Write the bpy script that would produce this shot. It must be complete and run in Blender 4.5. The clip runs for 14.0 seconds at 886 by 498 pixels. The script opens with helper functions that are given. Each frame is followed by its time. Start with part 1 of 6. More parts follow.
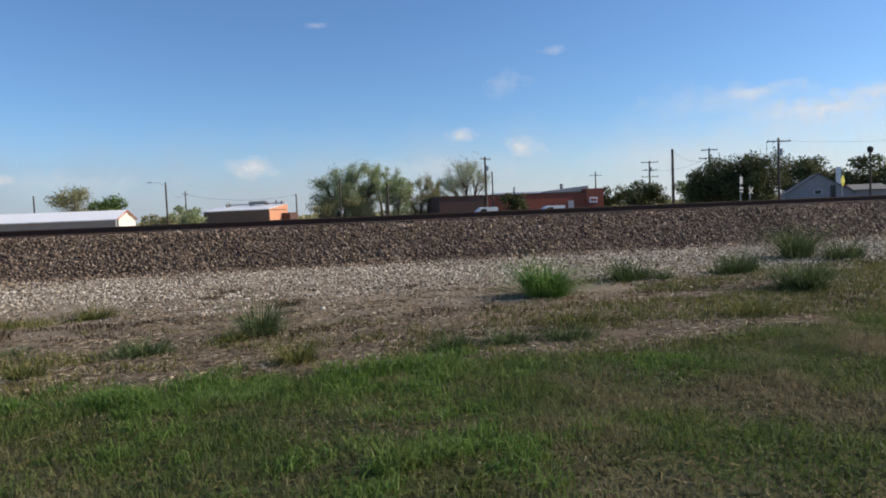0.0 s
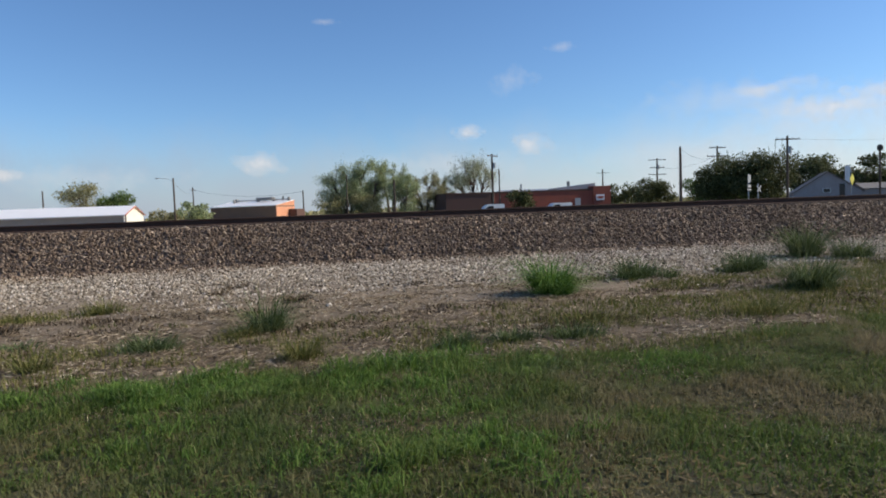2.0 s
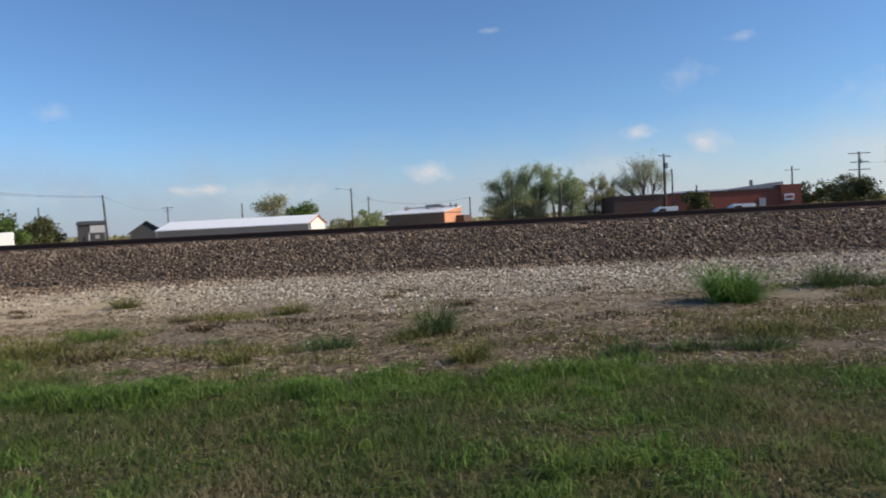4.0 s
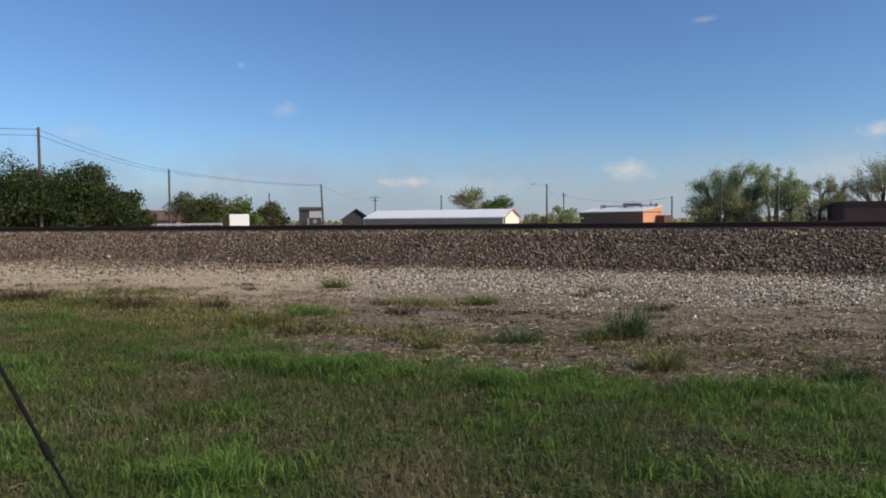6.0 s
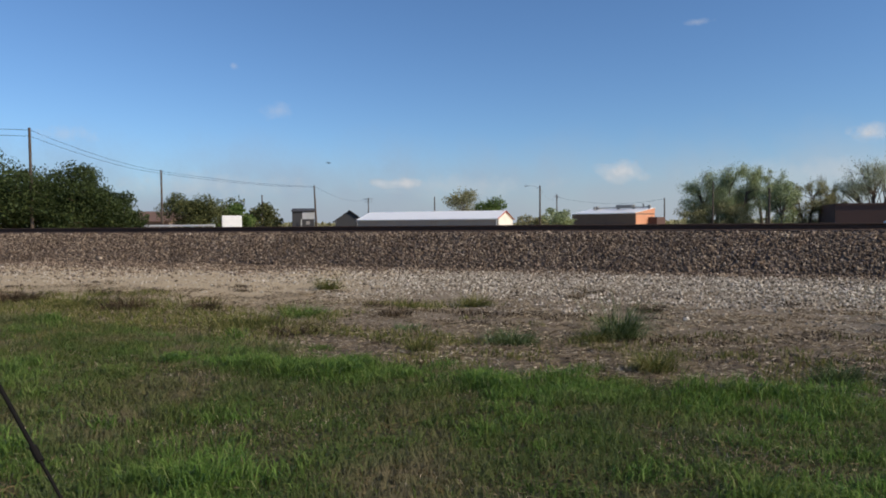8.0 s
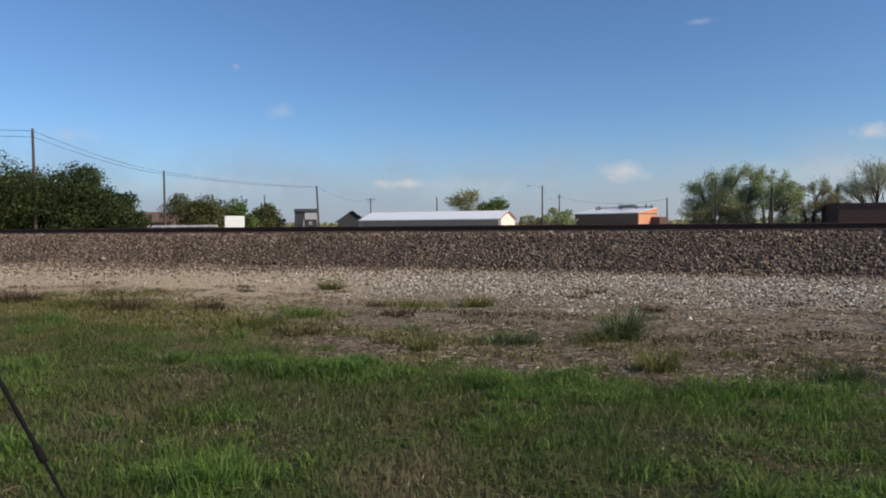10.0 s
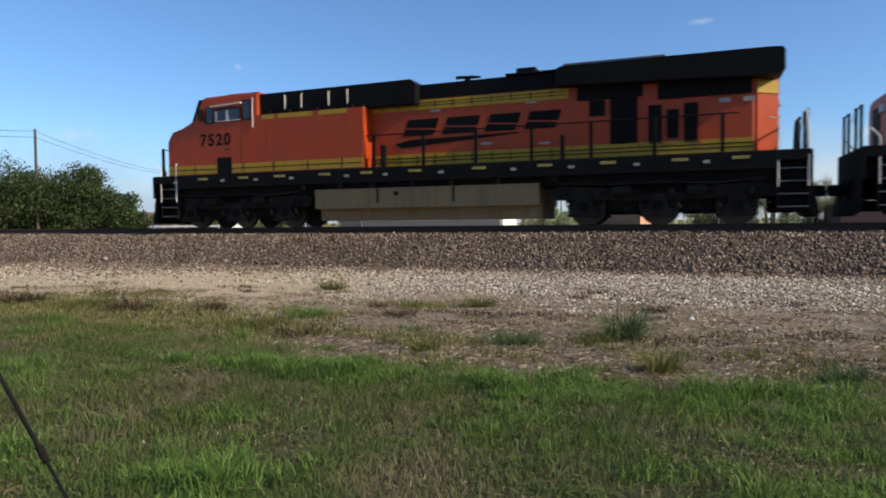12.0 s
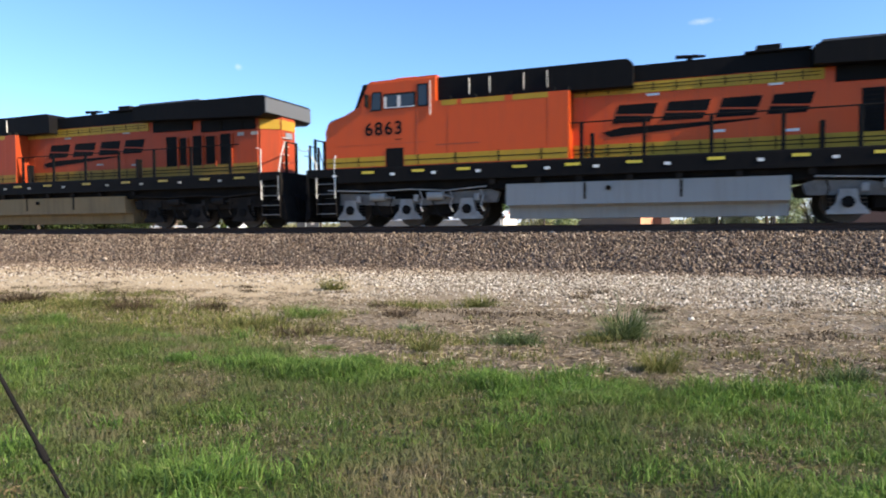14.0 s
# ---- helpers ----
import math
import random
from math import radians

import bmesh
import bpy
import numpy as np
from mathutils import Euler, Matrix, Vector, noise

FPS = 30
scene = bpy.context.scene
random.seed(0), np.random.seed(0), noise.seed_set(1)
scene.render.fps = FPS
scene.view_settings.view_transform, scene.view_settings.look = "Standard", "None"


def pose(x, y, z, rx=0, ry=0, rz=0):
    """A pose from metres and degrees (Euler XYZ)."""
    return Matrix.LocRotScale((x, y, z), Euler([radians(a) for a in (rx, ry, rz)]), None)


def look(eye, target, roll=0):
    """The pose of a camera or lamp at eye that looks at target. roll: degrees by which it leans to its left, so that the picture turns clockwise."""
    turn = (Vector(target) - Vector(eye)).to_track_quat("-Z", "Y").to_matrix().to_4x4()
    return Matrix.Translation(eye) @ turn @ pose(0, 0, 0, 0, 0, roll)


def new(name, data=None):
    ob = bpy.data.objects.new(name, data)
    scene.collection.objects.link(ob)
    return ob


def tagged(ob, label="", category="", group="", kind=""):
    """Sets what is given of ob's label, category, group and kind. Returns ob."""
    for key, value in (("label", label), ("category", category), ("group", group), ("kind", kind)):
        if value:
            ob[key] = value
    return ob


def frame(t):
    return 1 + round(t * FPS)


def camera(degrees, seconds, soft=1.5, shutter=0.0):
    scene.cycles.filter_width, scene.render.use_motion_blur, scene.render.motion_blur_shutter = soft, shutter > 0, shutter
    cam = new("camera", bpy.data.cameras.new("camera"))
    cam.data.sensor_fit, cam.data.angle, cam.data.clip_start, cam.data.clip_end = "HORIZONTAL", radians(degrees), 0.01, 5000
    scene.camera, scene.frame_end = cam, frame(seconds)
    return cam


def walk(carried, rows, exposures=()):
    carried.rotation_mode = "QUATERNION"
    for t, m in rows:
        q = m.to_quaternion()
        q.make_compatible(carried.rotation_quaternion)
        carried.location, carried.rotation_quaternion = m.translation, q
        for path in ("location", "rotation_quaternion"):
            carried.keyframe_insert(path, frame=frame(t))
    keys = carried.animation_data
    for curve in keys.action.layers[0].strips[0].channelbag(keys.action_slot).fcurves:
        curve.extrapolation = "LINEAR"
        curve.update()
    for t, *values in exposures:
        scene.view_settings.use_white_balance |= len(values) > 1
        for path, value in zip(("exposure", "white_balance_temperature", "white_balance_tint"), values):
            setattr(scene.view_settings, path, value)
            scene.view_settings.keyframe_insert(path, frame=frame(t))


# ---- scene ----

# ------------------------------------------------------------- camera
EYE = (0.0, 0.0, 1.5)
cam = camera(67.66, 14.0, soft=1.9, shutter=0.12)
# seconds, yaw, pitch, roll: the tripod head is turned to the left between 3.5 and 5 s
walk(cam, [(t, pose(*EYE, 90 + p, r, y)) for t, y, p, r in (
    (0.0, -10.28, -3.24, 2.33), (0.5, -10.60, -3.46, 2.64), (1.0, -9.58, -3.48, 2.23), (1.5, -9.80, -3.49, 2.25),
    (2.0, -9.71, -3.49, 2.09), (2.5, -9.57, -3.46, 1.96), (3.0, -9.47, -3.42, 1.87), (3.5, -8.47, -3.28, 1.97),
    (3.7, -5.6, -3.0, 2.3), (3.8, -1.6, -2.75, 2.7), (3.9, 2.4, -2.5, 2.9), (4.0, 4.56, -2.42, 3.0), (4.1, 7.7, -2.34, 2.3),
    (4.2, 10.99, -2.26, 1.6), (4.5, 17.6, -2.26, 0.9), (4.9, 21.1, -2.28, 0.6), (6.3, 21.24, -2.29, 0.5),
    (6.5, 21.14, -2.26, 0.54), (7.0, 20.86, -2.21, 0.51), (7.5, 20.72, -2.20, 0.47), (8.0, 20.66, -2.16, 0.43),
    (10.5, 20.93, -2.14, 0.51), (11.0, 20.98, -2.13, 0.5), (11.5, 21.01, -2.14, 0.52), (12.5, 21.02, -2.13, 0.52), (14.0, 21.03, -2.13, 0.52))],
     exposures=[(0.0, 0.0), (3.5, 0.0), (4.5, -0.12), (6.5, -0.2), (11.0, -0.22), (11.5, -0.12), (12.0, 0.2), (12.5, 0.64), (13.0, 0.76), (14.0, 0.92)])

# ------------------------------------------------------------- daylight
SUN_AZIMUTH, SUN_ELEVATION = -5.0, 32.0      # degrees from +x towards +y; degrees up
world = bpy.data.worlds.new("morning_sky")
scene.world = world
world.use_nodes = True
wn, wl = world.node_tree.nodes, world.node_tree.links
sky = wn.new("ShaderNodeTexSky")
sky.sky_type, sky.sun_disc = "NISHITA", False
sky.sun_elevation, sky.sun_rotation = radians(SUN_ELEVATION), radians(90 - SUN_AZIMUTH)
sky.altitude, sky.air_density, sky.dust_density, sky.ozone_density = 150, 1.0, 0.35, 5.0
tint = wn.new("ShaderNodeMix")
tint.data_type, tint.blend_type = "RGBA", "MULTIPLY"
tint.inputs[0].default_value, tint.inputs[7].default_value = 1.0, (0.83, 0.955, 1.08, 1.0)
wl.new(sky.outputs[0], tint.inputs[6])
wl.new(tint.outputs[2], wn["Background"].inputs[0])
wn["Background"].inputs[1].default_value = 0.13
sun = new("sun", bpy.data.lights.new("sun", "SUN"))
sun.data.energy, sun.data.angle, sun.data.color = 5.0, radians(0.6), (1.0, 0.87, 0.7)
_a, _e = radians(SUN_AZIMUTH), radians(SUN_ELEVATION)
sun.matrix_world = look((60 * math.cos(_a) * math.cos(_e), 60 * math.sin(_a) * math.cos(_e), 60 * math.sin(_e)), (0, 0, 0))

# ------------------------------------------------------------- materials
def material(name, rough=0.8, metal=0.0):
    m = bpy.data.materials.new(name)
    m.use_nodes = True
    b = m.node_tree.nodes["Principled BSDF"]
    b.inputs["Roughness"].default_value, b.inputs["Metallic"].default_value = rough, metal
    return m, m.node_tree.nodes, m.node_tree.links, b


def noise_node(n, l, scale, detail=4.0, rough=0.55, vector=None):
    t = n.new("ShaderNodeTexNoise")
    t.inputs["Scale"].default_value, t.inputs["Detail"].default_value, t.inputs["Roughness"].default_value = scale, detail, rough
    if vector:
        l.new(vector, t.inputs["Vector"])
    return t.outputs["Fac"]


def ramp(n, l, fac, stops):
    r = n.new("ShaderNodeValToRGB")
    r.color_ramp.elements[0].position, r.color_ramp.elements[0].color = stops[0][0], (*stops[0][1], 1)
    r.color_ramp.elements[1].position, r.color_ramp.elements[1].color = stops[-1][0], (*stops[-1][1], 1)
    for p, c in stops[1:-1]:
        r.color_ramp.elements.new(p).color = (*c, 1)
    l.new(fac, r.inputs[0])
    return r.outputs[0]


def mix(n, l, fac, a, b, mode="MIX"):
    m = n.new("ShaderNodeMix")
    m.data_type, m.blend_type = "RGBA", mode
    for socket, v in ((m.inputs[0], fac), (m.inputs[6], a), (m.inputs[7], b)):
        if isinstance(v, (int, float)):
            socket.default_value = v
        elif isinstance(v, tuple):
            socket.default_value = (*v, 1)
        else:
            l.new(v, socket)
    return m.outputs[2]


def bump(n, l, b, height, strength, distance):
    k = n.new("ShaderNodeBump")
    k.inputs["Strength"].default_value, k.inputs["Distance"].default_value = strength, distance
    l.new(height, k.inputs["Height"])
    l.new(k.outputs[0], b.inputs["Normal"])


def obj_coord(n):
    return n.new("ShaderNodeTexCoord").outputs["Object"]


def world_coord(n):
    return n.new("ShaderNodeNewGeometry").outputs["Position"]


def plain(name, colour, rough=0.7, metal=0.0, dirt=0.25, scale=3.0, fine=40.0, dirt_colour=(0.08, 0.06, 0.045), relief=0.1):
    """A painted or raw surface with patches of dirt and a fine grain."""
    m, n, l, b = material(name, rough, metal)
    v = obj_coord(n)
    big = noise_node(n, l, scale, 6, 0.6, v)
    small = noise_node(n, l, fine, 3, 0.6, v)
    c = mix(n, l, ramp(n, l, big, [(0.45, (0, 0, 0)), (0.8, (dirt, dirt, dirt))]), colour, dirt_colour)
    c = mix(n, l, ramp(n, l, small, [(0.35, (0.0, 0.0, 0.0)), (0.75, (0.22, 0.22, 0.22))]), c, tuple(x * 0.55 for x in colour))
    l.new(c, b.inputs["Base Color"])
    bump(n, l, b, small, relief, 0.01)
    if max(colour) < 0.03 and rough > 0.9:
        b.inputs["Specular IOR Level"].default_value = 0.1
    return m


def varied(name, stops, rough=0.9, patch=0.0, patch_colour=(0.2, 0.16, 0.1), patch_scale=0.8, translucent=0.0, second=None):
    """Many small pieces in one mesh: each takes its own tone, and patches of the place lean to another."""
    m, n, l, b = material(name, rough)
    g = n.new("ShaderNodeNewGeometry")
    c = ramp(n, l, g.outputs["Random Per Island"], stops)
    if patch:
        p = noise_node(n, l, patch_scale, 3, 0.5, g.outputs["Position"])
        c = mix(n, l, ramp(n, l, p, [(0.45, (0, 0, 0)), (0.62, (patch, patch, patch))]), c, patch_colour)
    if second:
        amount, tone, size = second
        off = n.new("ShaderNodeMapping")
        off.inputs["Location"].default_value = (17.0, 5.0, 0.0)
        l.new(g.outputs["Position"], off.inputs["Vector"])
        p = noise_node(n, l, size, 4, 0.6, off.outputs[0])
        c = mix(n, l, ramp(n, l, p, [(0.46, (0, 0, 0)), (0.58, (amount,) * 3)]), c, tone)
    l.new(c, b.inputs["Base Color"])
    if translucent:
        t = n.new("ShaderNodeBsdfTranslucent")
        l.new(c, t.inputs[0])
        s = n.new("ShaderNodeMixShader")
        s.inputs[0].default_value = translucent
        l.new(b.outputs[0], s.inputs[1])
        l.new(t.outputs[0], s.inputs[2])
        l.new(s.outputs[0], n["Material Output"].inputs["Surface"])
    b.inputs["Specular IOR Level"].default_value = 0.2
    return m


# ------------------------------------------------------------- mesh helpers
def mesh_of(name, verts, faces, mat, smooth=False):
    me = bpy.data.meshes.new(name)
    me.from_pydata([tuple(v) for v in verts], [], [tuple(f) for f in faces])
    me.update()
    if mat:
        me.materials.append(mat)
    if smooth:
        me.polygons.foreach_set("use_smooth", [True] * len(me.polygons))
    return me


def part(name, bm, mat, parent=None, label="", smooth=False):
    """Links a bmesh as one mesh object under a thing or under a part."""
    me = bpy.data.meshes.new(name)
    bmesh.ops.recalc_face_normals(bm, faces=bm.faces)
    bm.to_mesh(me)
    bm.free()
    me.materials.append(mat)
    if smooth:
        me.polygons.foreach_set("use_smooth", [True] * len(me.polygons))
    ob = new(name, me)
    ob.parent = parent
    if label:
        tagged(ob, label)
    return ob


def add_box(bm, x0, y0, z0, x1, y1, z1, bevel=0.0):
    r = bmesh.ops.create_cube(bm, size=1.0)
    vs = r["verts"]
    for v in vs:
        v.co = (x0 + (v.co.x + 0.5) * (x1 - x0), y0 + (v.co.y + 0.5) * (y1 - y0), z0 + (v.co.z + 0.5) * (z1 - z0))
    if bevel:
        es = list({e for v in vs for e in v.link_edges})
        bmesh.ops.bevel(bm, geom=es, offset=bevel, segments=1, affect="EDGES")


def box(x0, y0, z0, x1, y1, z1, bevel=0.0):
    bm = bmesh.new()
    add_box(bm, x0, y0, z0, x1, y1, z1, bevel)
    return bm


def add_tube(bm, a, b, r0, r1=None, sides=8):
    """A round bar from a to b."""
    a, b = Vector(a), Vector(b)
    r1 = r0 if r1 is None else r1
    d = b - a
    q = d.to_track_quat("Z", "Y").to_matrix()
    rings = []
    for p, r in ((a, r0), (b, r1)):
        rings.append([bm.verts.new(p + q @ Vector((r * math.cos(k * math.tau / sides), r * math.sin(k * math.tau / sides), 0))) for k in range(sides)])
    for k in range(sides):
        j = (k + 1) % sides
        bm.faces.new((rings[0][k], rings[0][j], rings[1][j], rings[1][k]))
    bm.faces.new(rings[0][::-1])
    bm.faces.new(rings[1])


def add_path(bm, pts, r, sides=6):
    """One bent bar through the points; r is one radius or one for each point."""
    pts = [Vector(q) for q in pts]
    rs = list(r) if isinstance(r, (list, tuple)) else [r] * len(pts)
    rings = []
    for k, q in enumerate(pts):
        d = pts[min(k + 1, len(pts) - 1)] - pts[max(k - 1, 0)]
        m = d.to_track_quat("Z", "Y").to_matrix()
        rings.append([bm.verts.new(q + m @ Vector((rs[k] * math.cos(i * math.tau / sides), rs[k] * math.sin(i * math.tau / sides), 0))) for i in range(sides)])
    for a, b in zip(rings, rings[1:]):
        turn = min(range(sides), key=lambda o: sum((a[i].co - b[(i + o) % sides].co).length for i in range(sides)))
        for i in range(sides):
            bm.faces.new((a[i], a[(i + 1) % sides], b[(i + 1 + turn) % sides], b[(i + turn) % sides]))
    bm.faces.new(rings[0][::-1])
    bm.faces.new(rings[-1])


def add_prism(bm, profile, y0, y1):
    """A profile of (x, z) drawn out along y."""
    a = [bm.verts.new((x, y0, z)) for x, z in profile]
    b = [bm.verts.new((x, y1, z)) for x, z in profile]
    n = len(profile)
    for k in range(n):
        j = (k + 1) % n
        bm.faces.new((a[k], a[j], b[j], b[k]))
    bm.faces.new(a[::-1])
    bm.faces.new(b)


def prism(profile, y0, y1, bevel=0.0):
    bm = bmesh.new()
    add_prism(bm, profile, y0, y1)
    if bevel:
        bmesh.ops.bevel(bm, geom=bm.edges[:], offset=bevel, segments=2, affect="EDGES")
    return bm


def thing(name, label, category, x=0, y=0, z=0, rz=0, group="", kind=""):
    ob = new(name)
    ob.matrix_basis = pose(x, y, z, 0, 0, rz)
    return tagged(ob, label, category, group, kind)

# ------------------------------------------------------------- ground
RAIL_TOP, TRACK_Y = 1.45, 20.6


def ground_height(x, y):
    h = 0.21 * min(1, max(0, (y - 7) / 10.6)) if y < 30 else 0.0
    if y < 17 and abs(x) < 60:
        h += 0.05 * noise.noise((x * 0.35, y * 0.35, 0)) + 0.02 * noise.noise((x * 1.7, y * 1.7, 3))
    return h


def axis(spans):
    out = []
    for a, b, step in spans:
        k = max(1, round((b - a) / step))
        out += [a + (b - a) * i / k for i in range(k)]
    return out + [spans[-1][1]]


def build_ground():
    m, n, l, b = material("earth", 0.95)
    p = world_coord(n)
    sep = n.new("ShaderNodeSeparateXYZ")
    l.new(p, sep.inputs[0])
    wob = noise_node(n, l, 0.55, 4, 0.6, p)
    add = n.new("ShaderNodeMath")
    add.operation = "MULTIPLY_ADD"
    l.new(wob, add.inputs[0])
    add.inputs[1].default_value = 5.0
    l.new(sep.outputs[1], add.inputs[2])          # y plus a wandering 0..5 m
    rng = n.new("ShaderNodeMapRange")
    rng.inputs[1].default_value, rng.inputs[2].default_value = 0.0, 32.0
    l.new(add.outputs[0], rng.inputs[0])
    zone = ramp(n, l, rng.outputs[0], [(0.0, (0.05, 0.07, 0.014)), (0.25, (0.055, 0.06, 0.018)), (0.3, (0.12, 0.088, 0.053)), (0.39, (0.24, 0.185, 0.118)),
                                       (0.43, (0.28, 0.22, 0.145)), (0.64, (0.28, 0.23, 0.155)), (0.7, (0.2, 0.17, 0.14)), (1.0, (0.12, 0.11, 0.06))])
    fine = noise_node(n, l, 9.0, 6, 0.65, p)
    grit = noise_node(n, l, 55.0, 4, 0.7, p)
    c = mix(n, l, ramp(n, l, fine, [(0.4, (0, 0, 0)), (0.66, (0.5, 0.5, 0.5))]), zone, (0.075, 0.048, 0.028))
    c = mix(n, l, ramp(n, l, grit, [(0.4, (0, 0, 0)), (0.7, (0.4, 0.4, 0.4))]), c, (0.24, 0.18, 0.115))
    long = n.new("ShaderNodeMapping")
    long.inputs["Scale"].default_value = (0.55, 1.6, 1.0)
    l.new(p, long.inputs["Vector"])
    mid = noise_node(n, l, 1.5, 6, 0.72, long.outputs[0])
    c = mix(n, l, ramp(n, l, mid, [(0.5, (0, 0, 0)), (0.62, (0.6, 0.6, 0.6))]), c, (0.06, 0.04, 0.022))
    # pale sand spreads over the gravel towards -x
    sx = n.new("ShaderNodeMapRange")
    sx.inputs[1].default_value, sx.inputs[2].default_value = -4.6, -8.5
    l.new(sep.outputs[0], sx.inputs[0])
    sy = n.new("ShaderNodeMapRange")
    sy.inputs[1].default_value, sy.inputs[2].default_value = 10.6, 12.6
    l.new(add.outputs[0], sy.inputs[0])
    both = n.new("ShaderNodeMath")
    both.operation = "MULTIPLY"
    l.new(sx.outputs[0], both.inputs[0])
    l.new(sy.outputs[0], both.inputs[1])
    c = mix(n, l, both.outputs[0], c, mix(n, l, fine, (0.52, 0.42, 0.265), (0.3, 0.215, 0.12)))
    l.new(c, b.inputs["Base Color"])
    bump(n, l, b, grit, 0.5, 0.03)
    xs = axis([(-3000, -400, 650), (-400, -60, 40), (-60, -24, 2), (-24, 16, 0.35), (16, 60, 2), (60, 400, 40), (400, 3000, 650)])
    ys = axis([(-3000, -300, 900), (-300, -20, 40), (-20, -6, 2), (-6, 18, 0.35), (18, 40, 2), (40, 400, 40), (400, 4000, 600)])
    verts = [(x, y, ground_height(x, y)) for y in ys for x in xs]
    w = len(xs)
    faces = [(j * w + i, j * w + i + 1, (j + 1) * w + i + 1, (j + 1) * w + i) for j in range(len(ys) - 1) for i in range(w - 1)]
    tagged(new("ground", mesh_of("ground", verts, faces, m, True)), "flat ground of grass, bare earth and pale gravel", "ground", kind="structure")


build_ground()


# ------------------------------------------------------------- railway track
def build_embankment():
    m, n, l, b = material("ballast_bed", 0.95)
    p = world_coord(n)
    v = n.new("ShaderNodeTexVoronoi")
    v.inputs["Scale"].default_value = 16.0
    l.new(p, v.inputs["Vector"])
    c = ramp(n, l, v.outputs["Color"], [(0.1, (0.045, 0.033, 0.026)), (0.6, (0.1, 0.077, 0.06)), (0.95, (0.22, 0.175, 0.14))])
    l.new(c, b.inputs["Base Color"])
    bump(n, l, b, v.outputs["Distance"], 0.9, 0.05)
    prof = [(17.45, 0.05), (17.7, 0.22), (18.3, 0.68), (18.95, 1.12), (19.2, 1.2), (22.0, 1.2), (22.3, 1.12), (23.8, 0.1), (23.9, -0.2), (17.4, -0.2)]
    xs = axis([(-420, -60, 30), (-60, 40, 0.5), (40, 420, 30)])
    verts, faces, k = [], [], len(prof)
    for x in xs:
        for y, z in prof:
            j = noise.noise((x * 0.7, y * 3, 5)) * 0.06
            verts.append((x, y + j * 1.2, z + (j * 0.6 if z > 0 else 0)))
    for i in range(len(xs) - 1):
        for q in range(k):
            r = (q + 1) % k
            faces.append((i * k + q, (i + 1) * k + q, (i + 1) * k + r, i * k + r))
    tagged(new("embankment", mesh_of("embankment", verts, faces, m)), "long railway embankment of dark brown crushed ballast", "embankment", kind="structure")


build_embankment()


def build_track():
    steel = plain("rail_steel", (0.06, 0.032, 0.022), 0.9, 0.0, 0.5, 2.0, 60.0, (0.06, 0.03, 0.02))
    tie_wood = plain("creosoted_wood", (0.06, 0.045, 0.035), 0.9, 0.0, 0.5, 4.0, 30.0, (0.12, 0.1, 0.08))
    track = thing("railway_track", "single railway track of rusty steel rails on dark wooden ties", "track", 0, TRACK_Y, 0, kind="structure")
    prof = [(-0.07, 0), (0.07, 0), (0.07, 0.015), (0.012, 0.04), (0.012, 0.135), (0.037, 0.15), (0.037, 0.185), (0.03, 0.19),
            (-0.03, 0.19), (-0.037, 0.185), (-0.037, 0.15), (-0.012, 0.135), (-0.012, 0.04), (-0.07, 0.015)]
    for y in (-0.755, 0.755):
        bm = bmesh.new()
        a = [bm.verts.new((-420, y + p, RAIL_TOP - 0.19 + q)) for p, q in prof]
        b = [bm.verts.new((420, y + p, RAIL_TOP - 0.19 + q)) for p, q in prof]
        for k in range(len(prof)):
            j = (k + 1) % len(prof)
            bm.faces.new((a[k], a[j], b[j], b[k]))
        part("rail", bm, steel, track, "rail with a worn bright head")
    bm = box(-0.115, -1.3, 1.08, 0.115, 1.3, 1.262, 0.012)
    first = part("tie", bm, tie_wood, track)
    for i in range(1, 200):
        o = new("tie", first.data)
        o.parent = track
        o.location = (-62 + i * 0.52 + random.uniform(-0.02, 0.02), random.uniform(-0.05, 0.05), random.uniform(-0.01, 0.006))
        o.rotation_euler[2] = random.uniform(-0.015, 0.015)
    first.location = (-62, 0, 0)


build_track()


# ------------------------------------------------------------- stones and grass
def fast_mesh(name, verts, tris, mat):
    me = bpy.data.meshes.new(name)
    n, t = len(verts), len(tris)
    me.vertices.add(n)
    me.vertices.foreach_set("co", np.asarray(verts, np.float32).ravel())
    me.loops.add(t * 3)
    me.loops.foreach_set("vertex_index", np.asarray(tris, np.int32).ravel())
    me.polygons.add(t)
    me.polygons.foreach_set("loop_start", np.arange(0, t * 3, 3, dtype=np.int32))
    me.polygons.foreach_set("loop_total", np.full(t, 3, np.int32))
    me.update(calc_edges=True)
    me.validate()
    me.materials.append(mat)
    return me


OCTA_V = np.array([(1, 0, 0), (-1, 0, 0), (0, 1, 0), (0, -1, 0), (0, 0, 1), (0, 0, -1)], float)
OCTA_F = np.array([(0, 2, 4), (2, 1, 4), (1, 3, 4), (3, 0, 4), (2, 0, 5), (1, 2, 5), (3, 1, 5), (0, 3, 5)])
rng = np.random.default_rng(7)


